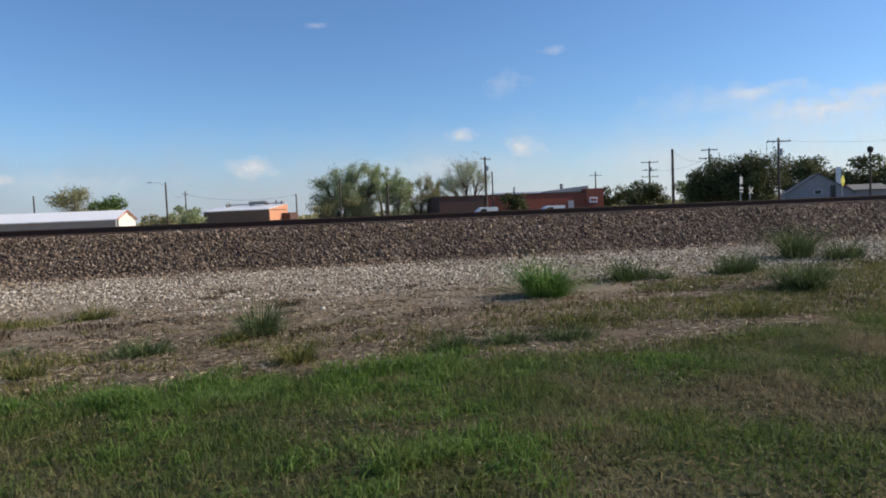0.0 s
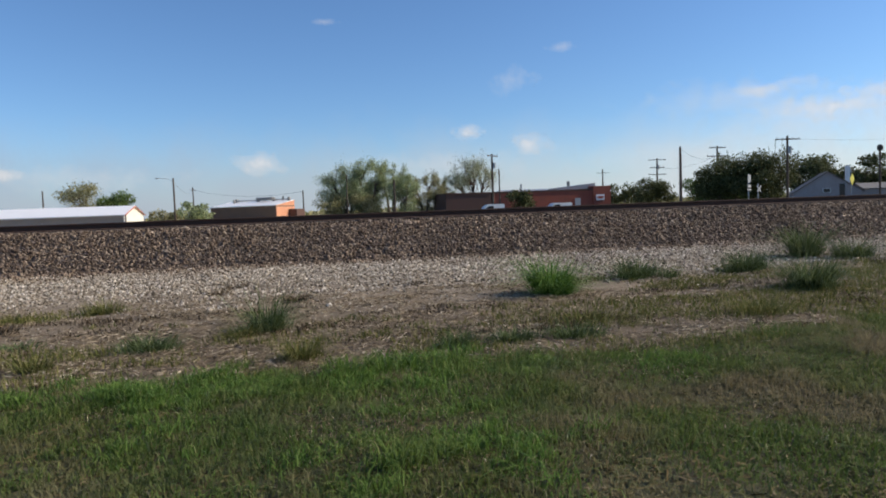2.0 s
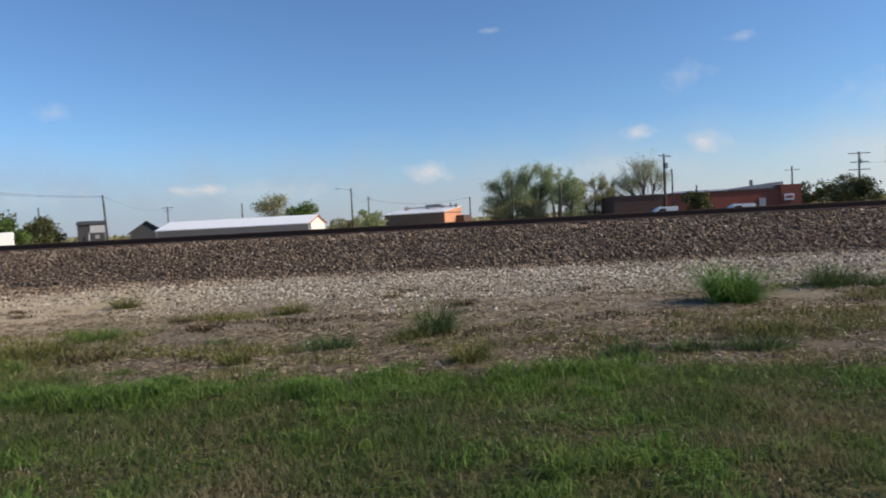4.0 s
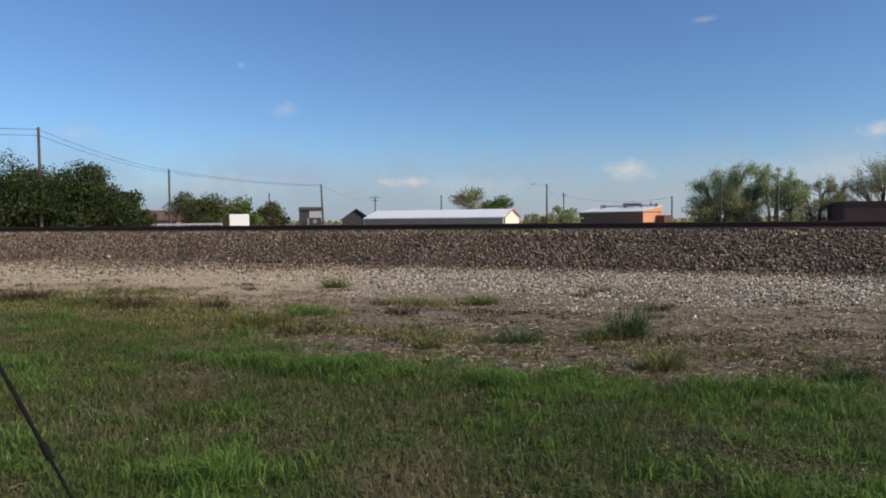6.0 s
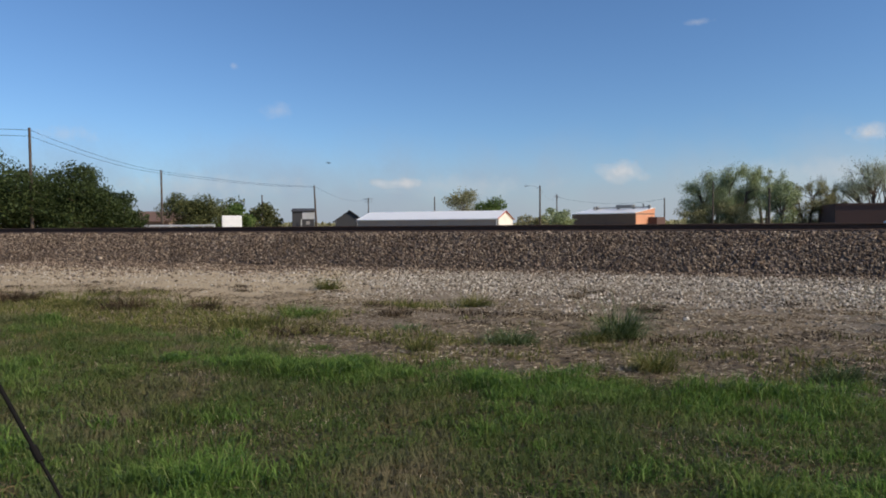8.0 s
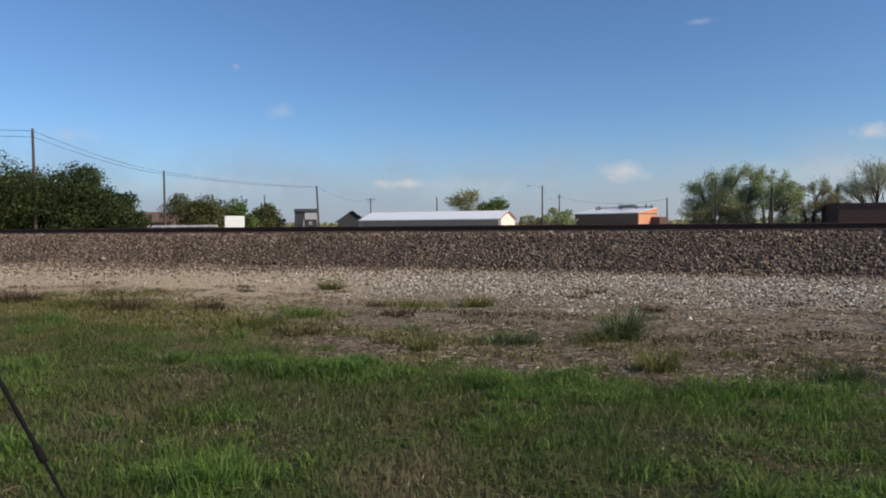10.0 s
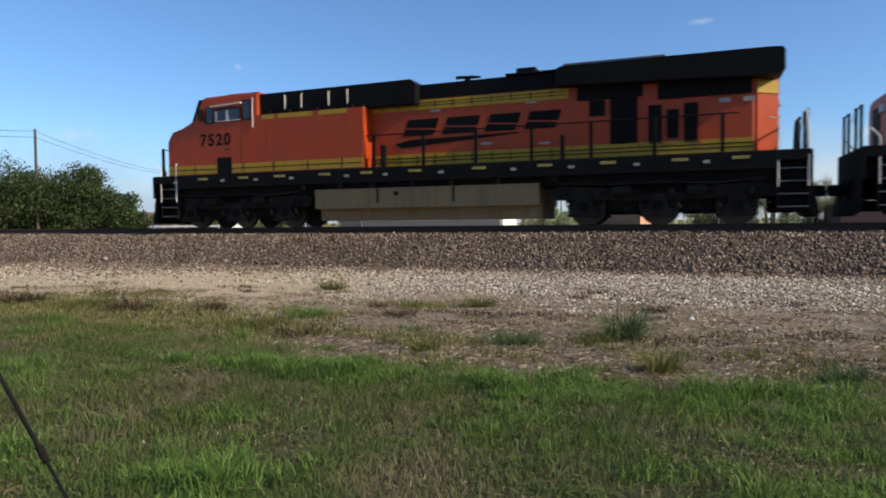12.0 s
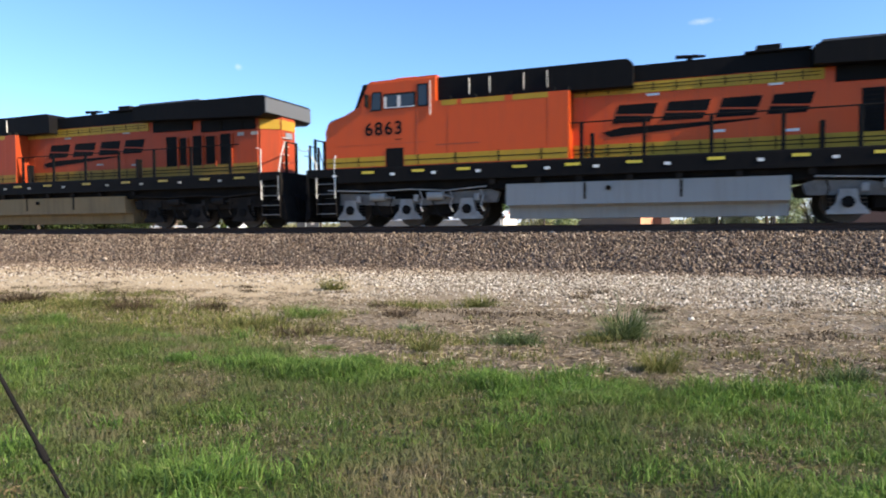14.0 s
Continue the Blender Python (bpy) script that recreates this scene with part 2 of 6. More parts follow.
def stones(name, pts, size, mat, label, category):
    """Broken stones, each with its own skewed shape and turn."""
    n = len(pts)
    v = OCTA_V[None] * rng.uniform(0.55, 1.25, (n, 6, 1)) + rng.normal(0, 0.22, (n, 6, 3))
    q = rng.normal(size=(n, 4))
    q /= np.linalg.norm(q, axis=1, keepdims=True)
    w, x, y, z = q.T
    r = np.stack([1 - 2 * (y * y + z * z), 2 * (x * y - z * w), 2 * (x * z + y * w), 2 * (x * y + z * w), 1 - 2 * (x * x + z * z), 2 * (y * z - x * w),
                  2 * (x * z - y * w), 2 * (y * z + x * w), 1 - 2 * (x * x + y * y)], 1).reshape(n, 3, 3)
    s = size * rng.lognormal(0, 0.3, (n, 1, 1))
    v = np.einsum("nij,nkj->nki", r, v) * s + pts[:, None, :]
    f = (OCTA_F[None] + 6 * np.arange(n)[:, None, None]).reshape(-1, 3)
    return tagged(new(name, fast_mesh(name, v.reshape(-1, 3), f, mat)), label, category, kind="stuff")


def heights(x, y):
    return np.array([ground_height(a, b) for a, b in zip(x, y)])


def wave(x, y, s, o):
    return np.array([noise.noise((a * s, b * s, o)) for a, b in zip(x, y)])


def build_stones():
    dark = varied("ballast_stone", [(0.0, (0.06, 0.042, 0.03)), (0.4, (0.14, 0.1, 0.071)), (0.75, (0.24, 0.176, 0.126)), (0.94, (0.38, 0.3, 0.22)), (1.0, (0.48, 0.39, 0.3))], 0.85,
                  patch=0.35, patch_colour=(0.06, 0.042, 0.03), patch_scale=0.5)
    n = 98000
    x = rng.uniform(-48, 30, n)
    s = rng.uniform(0, 1, n)
    y = np.interp(s, [0, 0.82, 1.0], [17.5, 19.0, 19.45])
    z = np.interp(y, [17.45, 17.7, 18.3, 18.95, 19.2, 22], [0.12, 0.22, 0.68, 1.12, 1.2, 1.2]) + rng.uniform(-0.015, 0.03, n)
    stones("ballast_stones", np.stack([x, y, z], 1), 0.031, dark, "dark brown broken ballast stones on the bank", "ballast")
    # stones rolled off the bank lie among the gravel at its foot
    n = 17000
    x = np.where(rng.uniform(0, 1, n) < 0.5, rng.uniform(-40, 28, n), rng.uniform(-36, -8, n))
    y = 17.6 - rng.exponential(0.42, n) * (1 + 0.9 * wave(x, x * 0, 0.5, 71)) * (1 + np.clip(-8 - x, 0, 12) * 0.2)
    stones("rolled_ballast", np.stack([x, y, heights(x, y) + 0.01], 1), 0.03, dark, "dark ballast stones rolled down to the bank's foot", "ballast")
    pale = varied("pale_gravel", [(0.0, (0.06, 0.047, 0.035)), (0.36, (0.22, 0.182, 0.133)), (0.62, (0.43, 0.37, 0.29)), (1.0, (0.76, 0.69, 0.575))], 0.85,
                  patch=0.2, patch_colour=(0.16, 0.125, 0.085), patch_scale=0.7)
    n = 110000
    x = rng.uniform(-34, 24, n)
    y = rng.triangular(9.0, 15.0, 17.75, n)
    keep = np.array([noise.noise((a * 0.4, b * 0.6, 9)) + 0.5 * noise.noise((a * 1.5, b * 1.5, 2)) for a, b in zip(x, y)]) + (y - 10.7) * 0.28 - np.clip(-1.5 - x, 0, 9) * 0.11 - np.clip(-5.5 - x, 0, 9) * 0.17 > rng.uniform(-0.5, 0.5, n)
    x, y = x[keep], y[keep]
    stones("gravel_stones", np.stack([x, y, heights(x, y) + 0.002], 1), 0.0212, pale, "pale grey and white loose gravel on the earth", "gravel")
    n = 26000
    x, y = rng.uniform(-34, -5, n), rng.triangular(11.0, 16.0, 17.7, n)
    keep = 1.3 * wave(x * 0.5, y * 1.4, 0.9, 81) + wave(x, y, 2.2, 83) > rng.uniform(-0.6, 0.7, n)
    stones("sandy_gravel", np.stack([x, y, heights(x, y)], 1)[keep], 0.021, pale, "loose pale and brown gravel strewn on sand", "gravel")
    n = 12000
    x, y = rng.uniform(-16, 12, n), rng.uniform(6.2, 10.5, n)
    stones("scattered_gravel", np.stack([x, y, heights(x, y) - 0.002], 1), 0.011, pale, "scattered small pale stones on bare earth", "gravel")


build_stones()


def blades(name, x, y, h, width, mat, label, category="grass", lean=0.5, z=None, kind="stuff", away=None, parent=None):
    """Thin bent blades, three triangles each."""
    n = len(x)
    z = heights(x, y) if z is None else z
    a = rng.uniform(0, math.tau, n)
    b = rng.uniform(0, math.tau, n) if away is None else away
    k = rng.uniform(0.1, 1.0, n) * lean
    side = np.stack([np.cos(a), np.sin(a), np.zeros(n)], 1) * (width * rng.uniform(0.6, 1.3, n) / 2)[:, None]
    out = np.stack([np.cos(b), np.sin(b), np.zeros(n)], 1)
    base = np.stack([x, y, z - 0.01], 1)
    up = np.array([0, 0, 1.0])
    mid = base + out * (h * k * 0.3)[:, None] + up * (h * 0.62)[:, None]
    tip = base + out * (h * k)[:, None] + up * (h * (1 - 0.35 * k))[:, None]
    v = np.stack([base - side, base + side, mid + side * 0.75, mid - side * 0.75, tip], 1).reshape(-1, 3)
    f = (np.array([(0, 1, 2), (0, 2, 3), (3, 2, 4)])[None] + 5 * np.arange(n)[:, None, None]).reshape(-1, 3)
    ob = new(name, fast_mesh(name, v, f, mat))
    if parent:
        ob.parent = parent
        return ob
    return tagged(ob, label, category, kind=kind)


def litter(name, x, y, length, width, mat, label):
    """Dead stalks that lie on the ground, nearly flat."""
    n = len(x)
    a = rng.uniform(0, math.tau, n)
    d = np.stack([np.cos(a), np.sin(a), rng.normal(0, 0.16, n)], 1) * (length / 2)[:, None]
    s = np.stack([-np.sin(a), np.cos(a), rng.normal(0, 0.5, n)], 1) * (width / 2)
    c = np.stack([x, y, heights(x, y) + rng.uniform(0.004, 0.025, n)], 1)
    v = np.stack([c - d - s, c - d + s, c + d + s * 0.5, c + d - s * 0.5], 1).reshape(-1, 3)
    f = (np.array([(0, 1, 2), (0, 2, 3)])[None] + 4 * np.arange(n)[:, None, None]).reshape(-1, 3)
    return tagged(new(name, fast_mesh(name, v, f, mat)), label, "dry grass", kind="stuff")


GREEN = varied("lawn_green", [(0.0, (0.07, 0.1, 0.022)), (0.5, (0.118, 0.156, 0.036)), (0.9, (0.165, 0.198, 0.058)), (1.0, (0.29, 0.265, 0.14))], 0.65,
               patch=0.8, patch_colour=(0.26, 0.205, 0.125), patch_scale=1.0, translucent=0.4, second=(0.55, (0.09, 0.155, 0.034), 0.7))
LUSH = varied("lush_grass", [(0.0, (0.065, 0.125, 0.022)), (0.5, (0.135, 0.235, 0.042)), (0.93, (0.205, 0.31, 0.07)), (1.0, (0.36, 0.36, 0.16))], 0.6,
              patch=0.35, patch_colour=(0.19, 0.2, 0.065), patch_scale=0.75, translucent=0.4)
STRAW = varied("dry_grass", [(0.0, (0.07, 0.05, 0.03)), (0.5, (0.25, 0.19, 0.12)), (0.8, (0.42, 0.335, 0.22)), (1.0, (0.68, 0.59, 0.43))], 0.8, translucent=0.15)
THATCH = varied("thatch", [(0.0, (0.035, 0.035, 0.012)), (0.6, (0.085, 0.08, 0.028)), (0.92, (0.17, 0.14, 0.06)), (1.0, (0.4, 0.33, 0.2))], 0.85,
                patch=0.6, patch_colour=(0.2, 0.14, 0.07), patch_scale=0.7, translucent=0.15)
OLIVE = varied("olive_grass", [(0.0, (0.08, 0.09, 0.02)), (0.6, (0.16, 0.17, 0.045)), (1.0, (0.3, 0.26, 0.1))], 0.75, translucent=0.25)
WITHERED = varied("withered_weed", [(0.0, (0.028, 0.018, 0.01)), (0.6, (0.075, 0.05, 0.027)), (0.93, (0.15, 0.11, 0.06)), (1.0, (0.36, 0.29, 0.19))], 0.85, translucent=0.1)
BUSHY = varied("bush_green", [(0.0, (0.05, 0.12, 0.02)), (0.6, (0.11, 0.23, 0.04)), (1.0, (0.24, 0.36, 0.08))], 0.6, translucent=0.3)
DEEP = varied("deep_green", [(0.0, (0.035, 0.06, 0.018)), (0.6, (0.08, 0.12, 0.038)), (1.0, (0.2, 0.24, 0.09))], 0.6, translucent=0.3)
GREY_GREEN = varied("weed_leaf", [(0.0, (0.055, 0.085, 0.025)), (0.6, (0.115, 0.16, 0.055)), (1.0, (0.25, 0.29, 0.13))], 0.6, translucent=0.2)


def build_grass():
    n = 330000
    x, y = rng.uniform(-10.5, 8, n), 1.9 + 5.6 * rng.uniform(0, 1, n) ** 0.95
    d = wave(x, y, 0.9, 1) * 0.7 + wave(x, y, 2.6, 4) * 0.5
    edge = 6.02 + wave(x, y * 0, 1.2, 8) * 0.4 + np.clip(x - 3, 0, 9) * 0.2
    edge += rng.normal(0, 0.22, n) + np.clip(-3.2 - x, 0, 4) * 0.35
    keep = (y < edge) & (np.abs(x + 0.4) < y * 1.35 + 1.2) & (d > rng.uniform(-1.5, 0.25, n))
    x, y, d = x[keep], y[keep], d[keep]
    rim = np.clip((y - 5.2) / 1.0, 0, 1)
    h = rng.uniform(0.035, 0.105, len(x)) * (1 + 0.9 * np.clip(d, -0.3, 0.9) + 0.4 * rim)
    blades("lawn_grass", x, y, h, 0.0075, GREEN, "rough green lawn grass with brownish patches", lean=1.5)
    # taller bunches, thick along the lawn's far edge
    k = 1500
    cx, cy = rng.uniform(-9.5, 8, k), np.where(rng.uniform(0, 1, k) < 0.4, rng.normal(5.75, 0.32, k), rng.uniform(2.2, 6.2, k))
    cy += np.where(cy > 5.2, np.clip(-3.2 - cx, 0, 4) * 0.2, 0)
    lush = wave(cx, cy, 0.55, 61) + 0.5 * wave(cx, cy, 1.5, 65) - 0.16 * np.clip(cx - 0.2, 0, 6)
    ch = rng.uniform(0.07, 0.2, k) * np.clip(1 + 1.1 * lush, 0.35, 1.7)
    ch *= np.where(wave(cx, cy, 0.7, 63) > -0.1, 1.0, 0.6)
    ch *= np.where(cy > 5.4, 1.1 + 0.5 * wave(cx, cy, 1.9, 67), 1.0)
    share = np.clip(0.35 + lush, 0.04, 1.2) + 0.3 * (cy > 5.3) * (wave(cx, cy, 1.1, 69) > -0.05)
    m = rng.choice(k, 105000, p=share / share.sum())
    x, y = cx[m] + rng.normal(0, 0.085, len(m)), cy[m] + rng.normal(0, 0.06, len(m))
    blades("grass_bunches", x, y, ch[m] * rng.uniform(0.35, 1.05, len(m)), 0.0085, LUSH, "taller bunches of fresh green grass in the lawn", lean=1.6)
    n = 90000
    x, y = rng.uniform(-9.5, 8, n), rng.uniform(1.9, 6.3, n)
    keep = 1.4 * wave(x, y, 0.8, 21) + 0.7 * wave(x, y, 2.4, 23) > rng.uniform(0.05, 0.6, n)
    x, y = x[keep], y[keep]
    blades("dead_lawn_grass", x, y, rng.uniform(0.02, 0.085, len(x)), 0.006, STRAW, "dead straw-coloured grass blades in the lawn", lean=1.6)
    # dry litter on the bare strip and under the lawn
    n = 190000
    x, y = rng.uniform(-15, 12, n), rng.uniform(6.0, 11.8, n)
    keep = wave(x, y * 2.2, 0.7, 31) + 0.5 * wave(x, y, 3.0, 33) - np.abs(y - 7.6) * 0.11 + 0.22 > rng.uniform(-0.5, 0.45, n)
    x, y = x[keep], y[keep]
    litter("straw_litter", x, y, rng.uniform(0.03, 0.13, len(x)), 0.009, STRAW, "flattened pale straw litter on bare earth")
    n = 60000
    x, y = rng.uniform(-9.5, 8, n), rng.uniform(1.9, 6.4, n)
    keep = np.abs(x + 0.4) < y * 1.35 + 1.2
    x, y = x[keep], y[keep]
    litter("lawn_thatch", x, y, rng.uniform(0.03, 0.1, len(x)), 0.009, THATCH, "brown and olive thatch under the lawn")
    # the lawn goes on round the tripod and to both sides
    n = 120000
    x, y = rng.uniform(-8, 8, n), rng.uniform(-4.5, 5.2, n)
    keep = (y < 1.95) | (np.abs(x + 0.4) > y * 1.3 + 1.1)
    x, y = x[keep], y[keep]
    blades("lawn_border", x, y, rng.uniform(0.05, 0.13, len(x)), 0.022, GREEN, "rough green lawn round the standpoint", lean=1.6)
    # dark brown withered weeds in long low drifts
    n = 150000
    x, y = rng.uniform(-17, 13, n), rng.uniform(6.1, 12.6, n)
    d = wave(x * 0.55, y * 1.5, 0.9, 51) + 0.6 * wave(x, y * 1.6, 2.3, 53) - np.abs(y - 8.6) * 0.06
    keep = d > rng.uniform(0.12, 0.55, n)
    x, y, d = x[keep], y[keep], d[keep]
    blades("withered_weeds", x, y, rng.uniform(0.02, 0.075, len(x)) * (1 + np.clip(d, 0, 1)), 0.011, WITHERED, "low withered brown weeds over the bare strip", "dry weeds", lean=1.7)
    # olive grass that spreads on the strip to both ends
    n = 230000
    x, y = rng.uniform(-22, 16, n), rng.uniform(6.0, 12.5, n)
    keep = 1.3 * wave(x, y * 1.8, 0.6, 41) + 0.7 * wave(x, y * 1.5, 2.0, 43) + np.clip(-3.8 - x, 0, 4) * 0.3 + np.clip(x - 2.4, 0, 4) * 0.2 - np.clip(y - np.where(x < -5.5, 8.1, 8.6), 0, 6) * np.where(x < -5.5, 0.55, 0.27) - 0.3 > rng.uniform(-0.3, 0.3, n)
    x, y = x[keep], y[keep]
    blades("strip_grass", x, y, rng.uniform(0.03, 0.13, len(x)), 0.011, OLIVE, "thin olive and yellowed grass over the bare strip", lean=1.0)


build_grass()


def tuft(name, x, y, w, h, count, mat, label, category, width=0.008, spread=0.22):
    """A clump: a few uneven bunches whose blades fan out and bend over."""
    k = 9
    bx, by = rng.normal(0, 1, k) * w * spread * 0.7, rng.normal(0, 1, k) * w * spread * 0.5
    bh = rng.uniform(0.28, 1.0, k) ** 1.2
    bh *= np.exp(-(bx / (0.5 * w)) ** 2)
    bh[0], bx[0], by[0] = 1.0, rng.normal(0, 0.08) * w, 0
    which = np.minimum(rng.geometric(0.2, count) - 1, k - 1)
    px = x + bx[which] + rng.normal(0, w * 0.15, count)
    py = y + by[which] + rng.normal(0, w * 0.1, count)
    hh = 1.75 * h * bh[which] * rng.uniform(0.25, 1.05, count)
    out = np.arctan2(py - y - by[which] * 0.5, px - x - bx[which] * 0.5) + rng.normal(0, 0.7, count)
    hh *= rng.uniform(0.55, 1.12, count)
    base = ground_height(x, y)
    t = thing(name, label, category, x, y, base)
    pz = heights(px, py) - base
    tagged(blades("foliage", px - x, py - y, hh, width, mat, "", "", 2.3, pz, away=out, parent=t), kind="stuff")


def build_plants():
    grass = "tall bright green grass clump on the gravel's edge"
    weed = "low grey-green weed on bare earth"
    by_gravel = [
        (3.48, 10.2, 0.6, 0.56, 3000, BUSHY, grass, "grass clump"),
        (5.6, 11.5, 0.8, 0.36, 1300, DEEP, "dark green weed clump beside the gravel", "weed"),
        (7.85, 11.5, 0.95, 0.38, 1800, DEEP, "dark green weed clump beside the gravel", "weed"),
        (7.4, 9.25, 0.8, 0.52, 2000, DEEP, "tall dark green weed clump beside low grass", "weed"),
        (10.6, 13.4, 0.8, 0.7, 2000, DEEP, "tall dark green weed clump near the bank", "weed"),
        (11.3, 12.7, 0.9, 0.42, 1300, DEEP, "dark green weed clump beside the gravel", "weed"),
        (6.1, 11.2, 0.5, 0.2, 400, DEEP, "small dark green weed on gravel", "weed"),
        (12.6, 12.2, 1.3, 0.5, 1300, DEEP, "dark green weed clump beside the gravel", "weed"),
        (2.66, 7.05, 0.7, 0.17, 800, DEEP, weed, "weed"),
        (3.05, 7.8, 1.1, 0.16, 900, OLIVE, "low olive grass tuft on bare earth", "grass tuft"),
        (5.3, 7.6, 0.9, 0.25, 700, OLIVE, "loose olive grass tuft on bare earth", "grass tuft"),
    ]
    on_strip = [
        (-0.9, 8.65, 0.5, 0.45, 1300, GREY_GREEN, "upright grey-green weed clump with stiff stems", "weed"),
        (-1.15, 8.3, 0.5, 0.16, 600, OLIVE, "low bright green grass tuft", "grass tuft"),
        (-0.35, 6.95, 0.5, 0.2, 900, OLIVE, "low yellow-green grass tuft", "grass tuft"),
        (1.3, 6.95, 0.45, 0.2, 700, DEEP, weed, "weed"),
        (1.95, 7.05, 0.6, 0.15, 600, DEEP, weed, "weed"),
        (-2.1, 7.95, 0.7, 0.2, 750, GREY_GREEN, weed, "weed"),
        (-3.05, 7.2, 0.45, 0.18, 500, OLIVE, "low olive grass tuft on bare earth", "grass tuft"),
        (-3.5, 10.8, 0.75, 0.25, 600, OLIVE, "brownish olive grass tuft on gravel", "grass tuft"),
    ]
    farther = [
        (-7.4, 12.5, 0.6, 0.3, 500, OLIVE, "small olive grass tuft on gravel", "grass tuft"),
        (-4.6, 10.4, 0.5, 0.16, 300, OLIVE, "small olive grass tuft on gravel", "grass tuft"),
        (-3.6, 8.4, 0.7, 0.1, 350, GREY_GREEN, weed, "weed"),
        (-10.6, 8.9, 1.7, 0.26, 1300, OLIVE, "loose olive grass tuft on bare earth", "grass tuft"),
        (-9.2, 8.8, 1.1, 0.3, 900, WITHERED, "withered brown weed on sand", "weed"),
        (-12.6, 9.2, 1.6, 0.28, 1100, WITHERED, "withered brown weed on sand", "weed"),
        (-11.6, 10.3, 0.7, 0.16, 300, OLIVE, "loose olive grass tuft on bare earth", "grass tuft"),
        (-8.1, 9.4, 0.8, 0.2, 450, WITHERED, "withered brown weed on sand", "weed"),
        (-6.2, 8.2, 1.5, 0.22, 1100, OLIVE, "spreading yellow-green grass tuft on earth", "grass tuft"),
        (-5.8, 9.1, 1.0, 0.2, 700, LUSH, "fresh green grass tuft on sand", "grass tuft"),
        (-9.0, 11.6, 0.6, 0.12, 250, WITHERED, "withered brown weed on sand", "weed"),
        (-5.2, 10.3, 0.7, 0.14, 300, WITHERED, "withered brown weed on gravel", "weed"),
        (-0.6, 10.9, 0.5, 0.14, 250, WITHERED, "withered brown weed on gravel", "weed"),
        (-1.9, 13.2, 0.9, 0.14, 350, WITHERED, "withered brown weed on gravel", "weed"),
        (-4.3, 9.4, 0.9, 0.14, 350, WITHERED, "withered brown weed on bare earth", "weed"),
        (-5.0, 7.6, 0.8, 0.16, 400, WITHERED, "withered brown weed on bare earth", "weed"),
        (-2.0, 12.6, 0.4, 0.14, 250, STRAW, "small dry grass tuft on gravel", "grass tuft"),
        (1.9, 5.75, 0.4, 0.14, 250, GREY_GREEN, weed, "weed"),
    ]
    for x, y, w, h, c, mat, label, cat in by_gravel + on_strip + farther:
        tuft(cat.replace(" ", "_"), x, y, w, h, c, mat, label, cat)


build_plants()


def build_rod():
    """A thin stay rod, leaning in the lawn close by."""
    black = plain("black_rod", (0.012, 0.011, 0.01), 0.95, 0.0, 0.2)
    a, b = Vector((-1.97, 1.87, -0.02)), Vector((-3.3, 2.01, 1.37))
    d = b - a
    stay = tagged(new("stay_rod"), "thin black leaning stay rod with a clamp", "rod")
    bm = bmesh.new()
    add_tube(bm, a, a + d * 0.42, 0.0068, 0.0068, 10)
    part("lower_rod", bm, black, stay)
    bm = bmesh.new()
    add_tube(bm, a + d * 0.415, b, 0.009, 0.009, 10)
    part("upper_rod", bm, black, stay)
    bm = bmesh.new()
    add_tube(bm, a + d * 0.40, a + d * 0.44, 0.0145, 0.0145, 10)
    part("clamp", bm, black, stay)


build_rod()

# ------------------------------------------------------------- clouds, far off
def cloud_material(name, top):
    m, n, l, b = material(name, 1.0)
    n.remove(b)
    tc = n.new("ShaderNodeTexCoord").outputs["UV"]
    pos = n.new("ShaderNodeNewGeometry").outputs["Position"]
    k = noise_node(n, l, 0.017, 8, 0.66, pos)
    vec = n.new("ShaderNodeVectorMath")
    vec.operation = "DISTANCE"
    l.new(tc, vec.inputs[0])
    vec.inputs[1].default_value = (0.5, 0.5, 0)
    fall = n.new("ShaderNodeMapRange")
    fall.inputs[1].default_value, fall.inputs[2].default_value, fall.inputs[3].default_value, fall.inputs[4].default_value = 0.0, 0.5, 0.3, -0.42
    l.new(vec.outputs["Value"], fall.inputs[0])
    s = n.new("ShaderNodeMath")
    s.operation = "ADD"
    l.new(k, s.inputs[0])
    l.new(fall.outputs[0], s.inputs[1])
    a = ramp(n, l, s.outputs[0], [(0.45, (0, 0, 0)), (0.92, (top, top, top))])
    e = n.new("ShaderNodeEmission")
    e.inputs[0].default_value, e.inputs[1].default_value = (0.95, 0.93, 0.93, 1), 0.8
    t = n.new("ShaderNodeBsdfTransparent")
    x = n.new("ShaderNodeMixShader")
    l.new(a, x.inputs[0])
    l.new(t.outputs[0], x.inputs[1])
    l.new(e.outputs[0], x.inputs[2])
    l.new(x.outputs[0], n["Material Output"].inputs["Surface"])
    return m


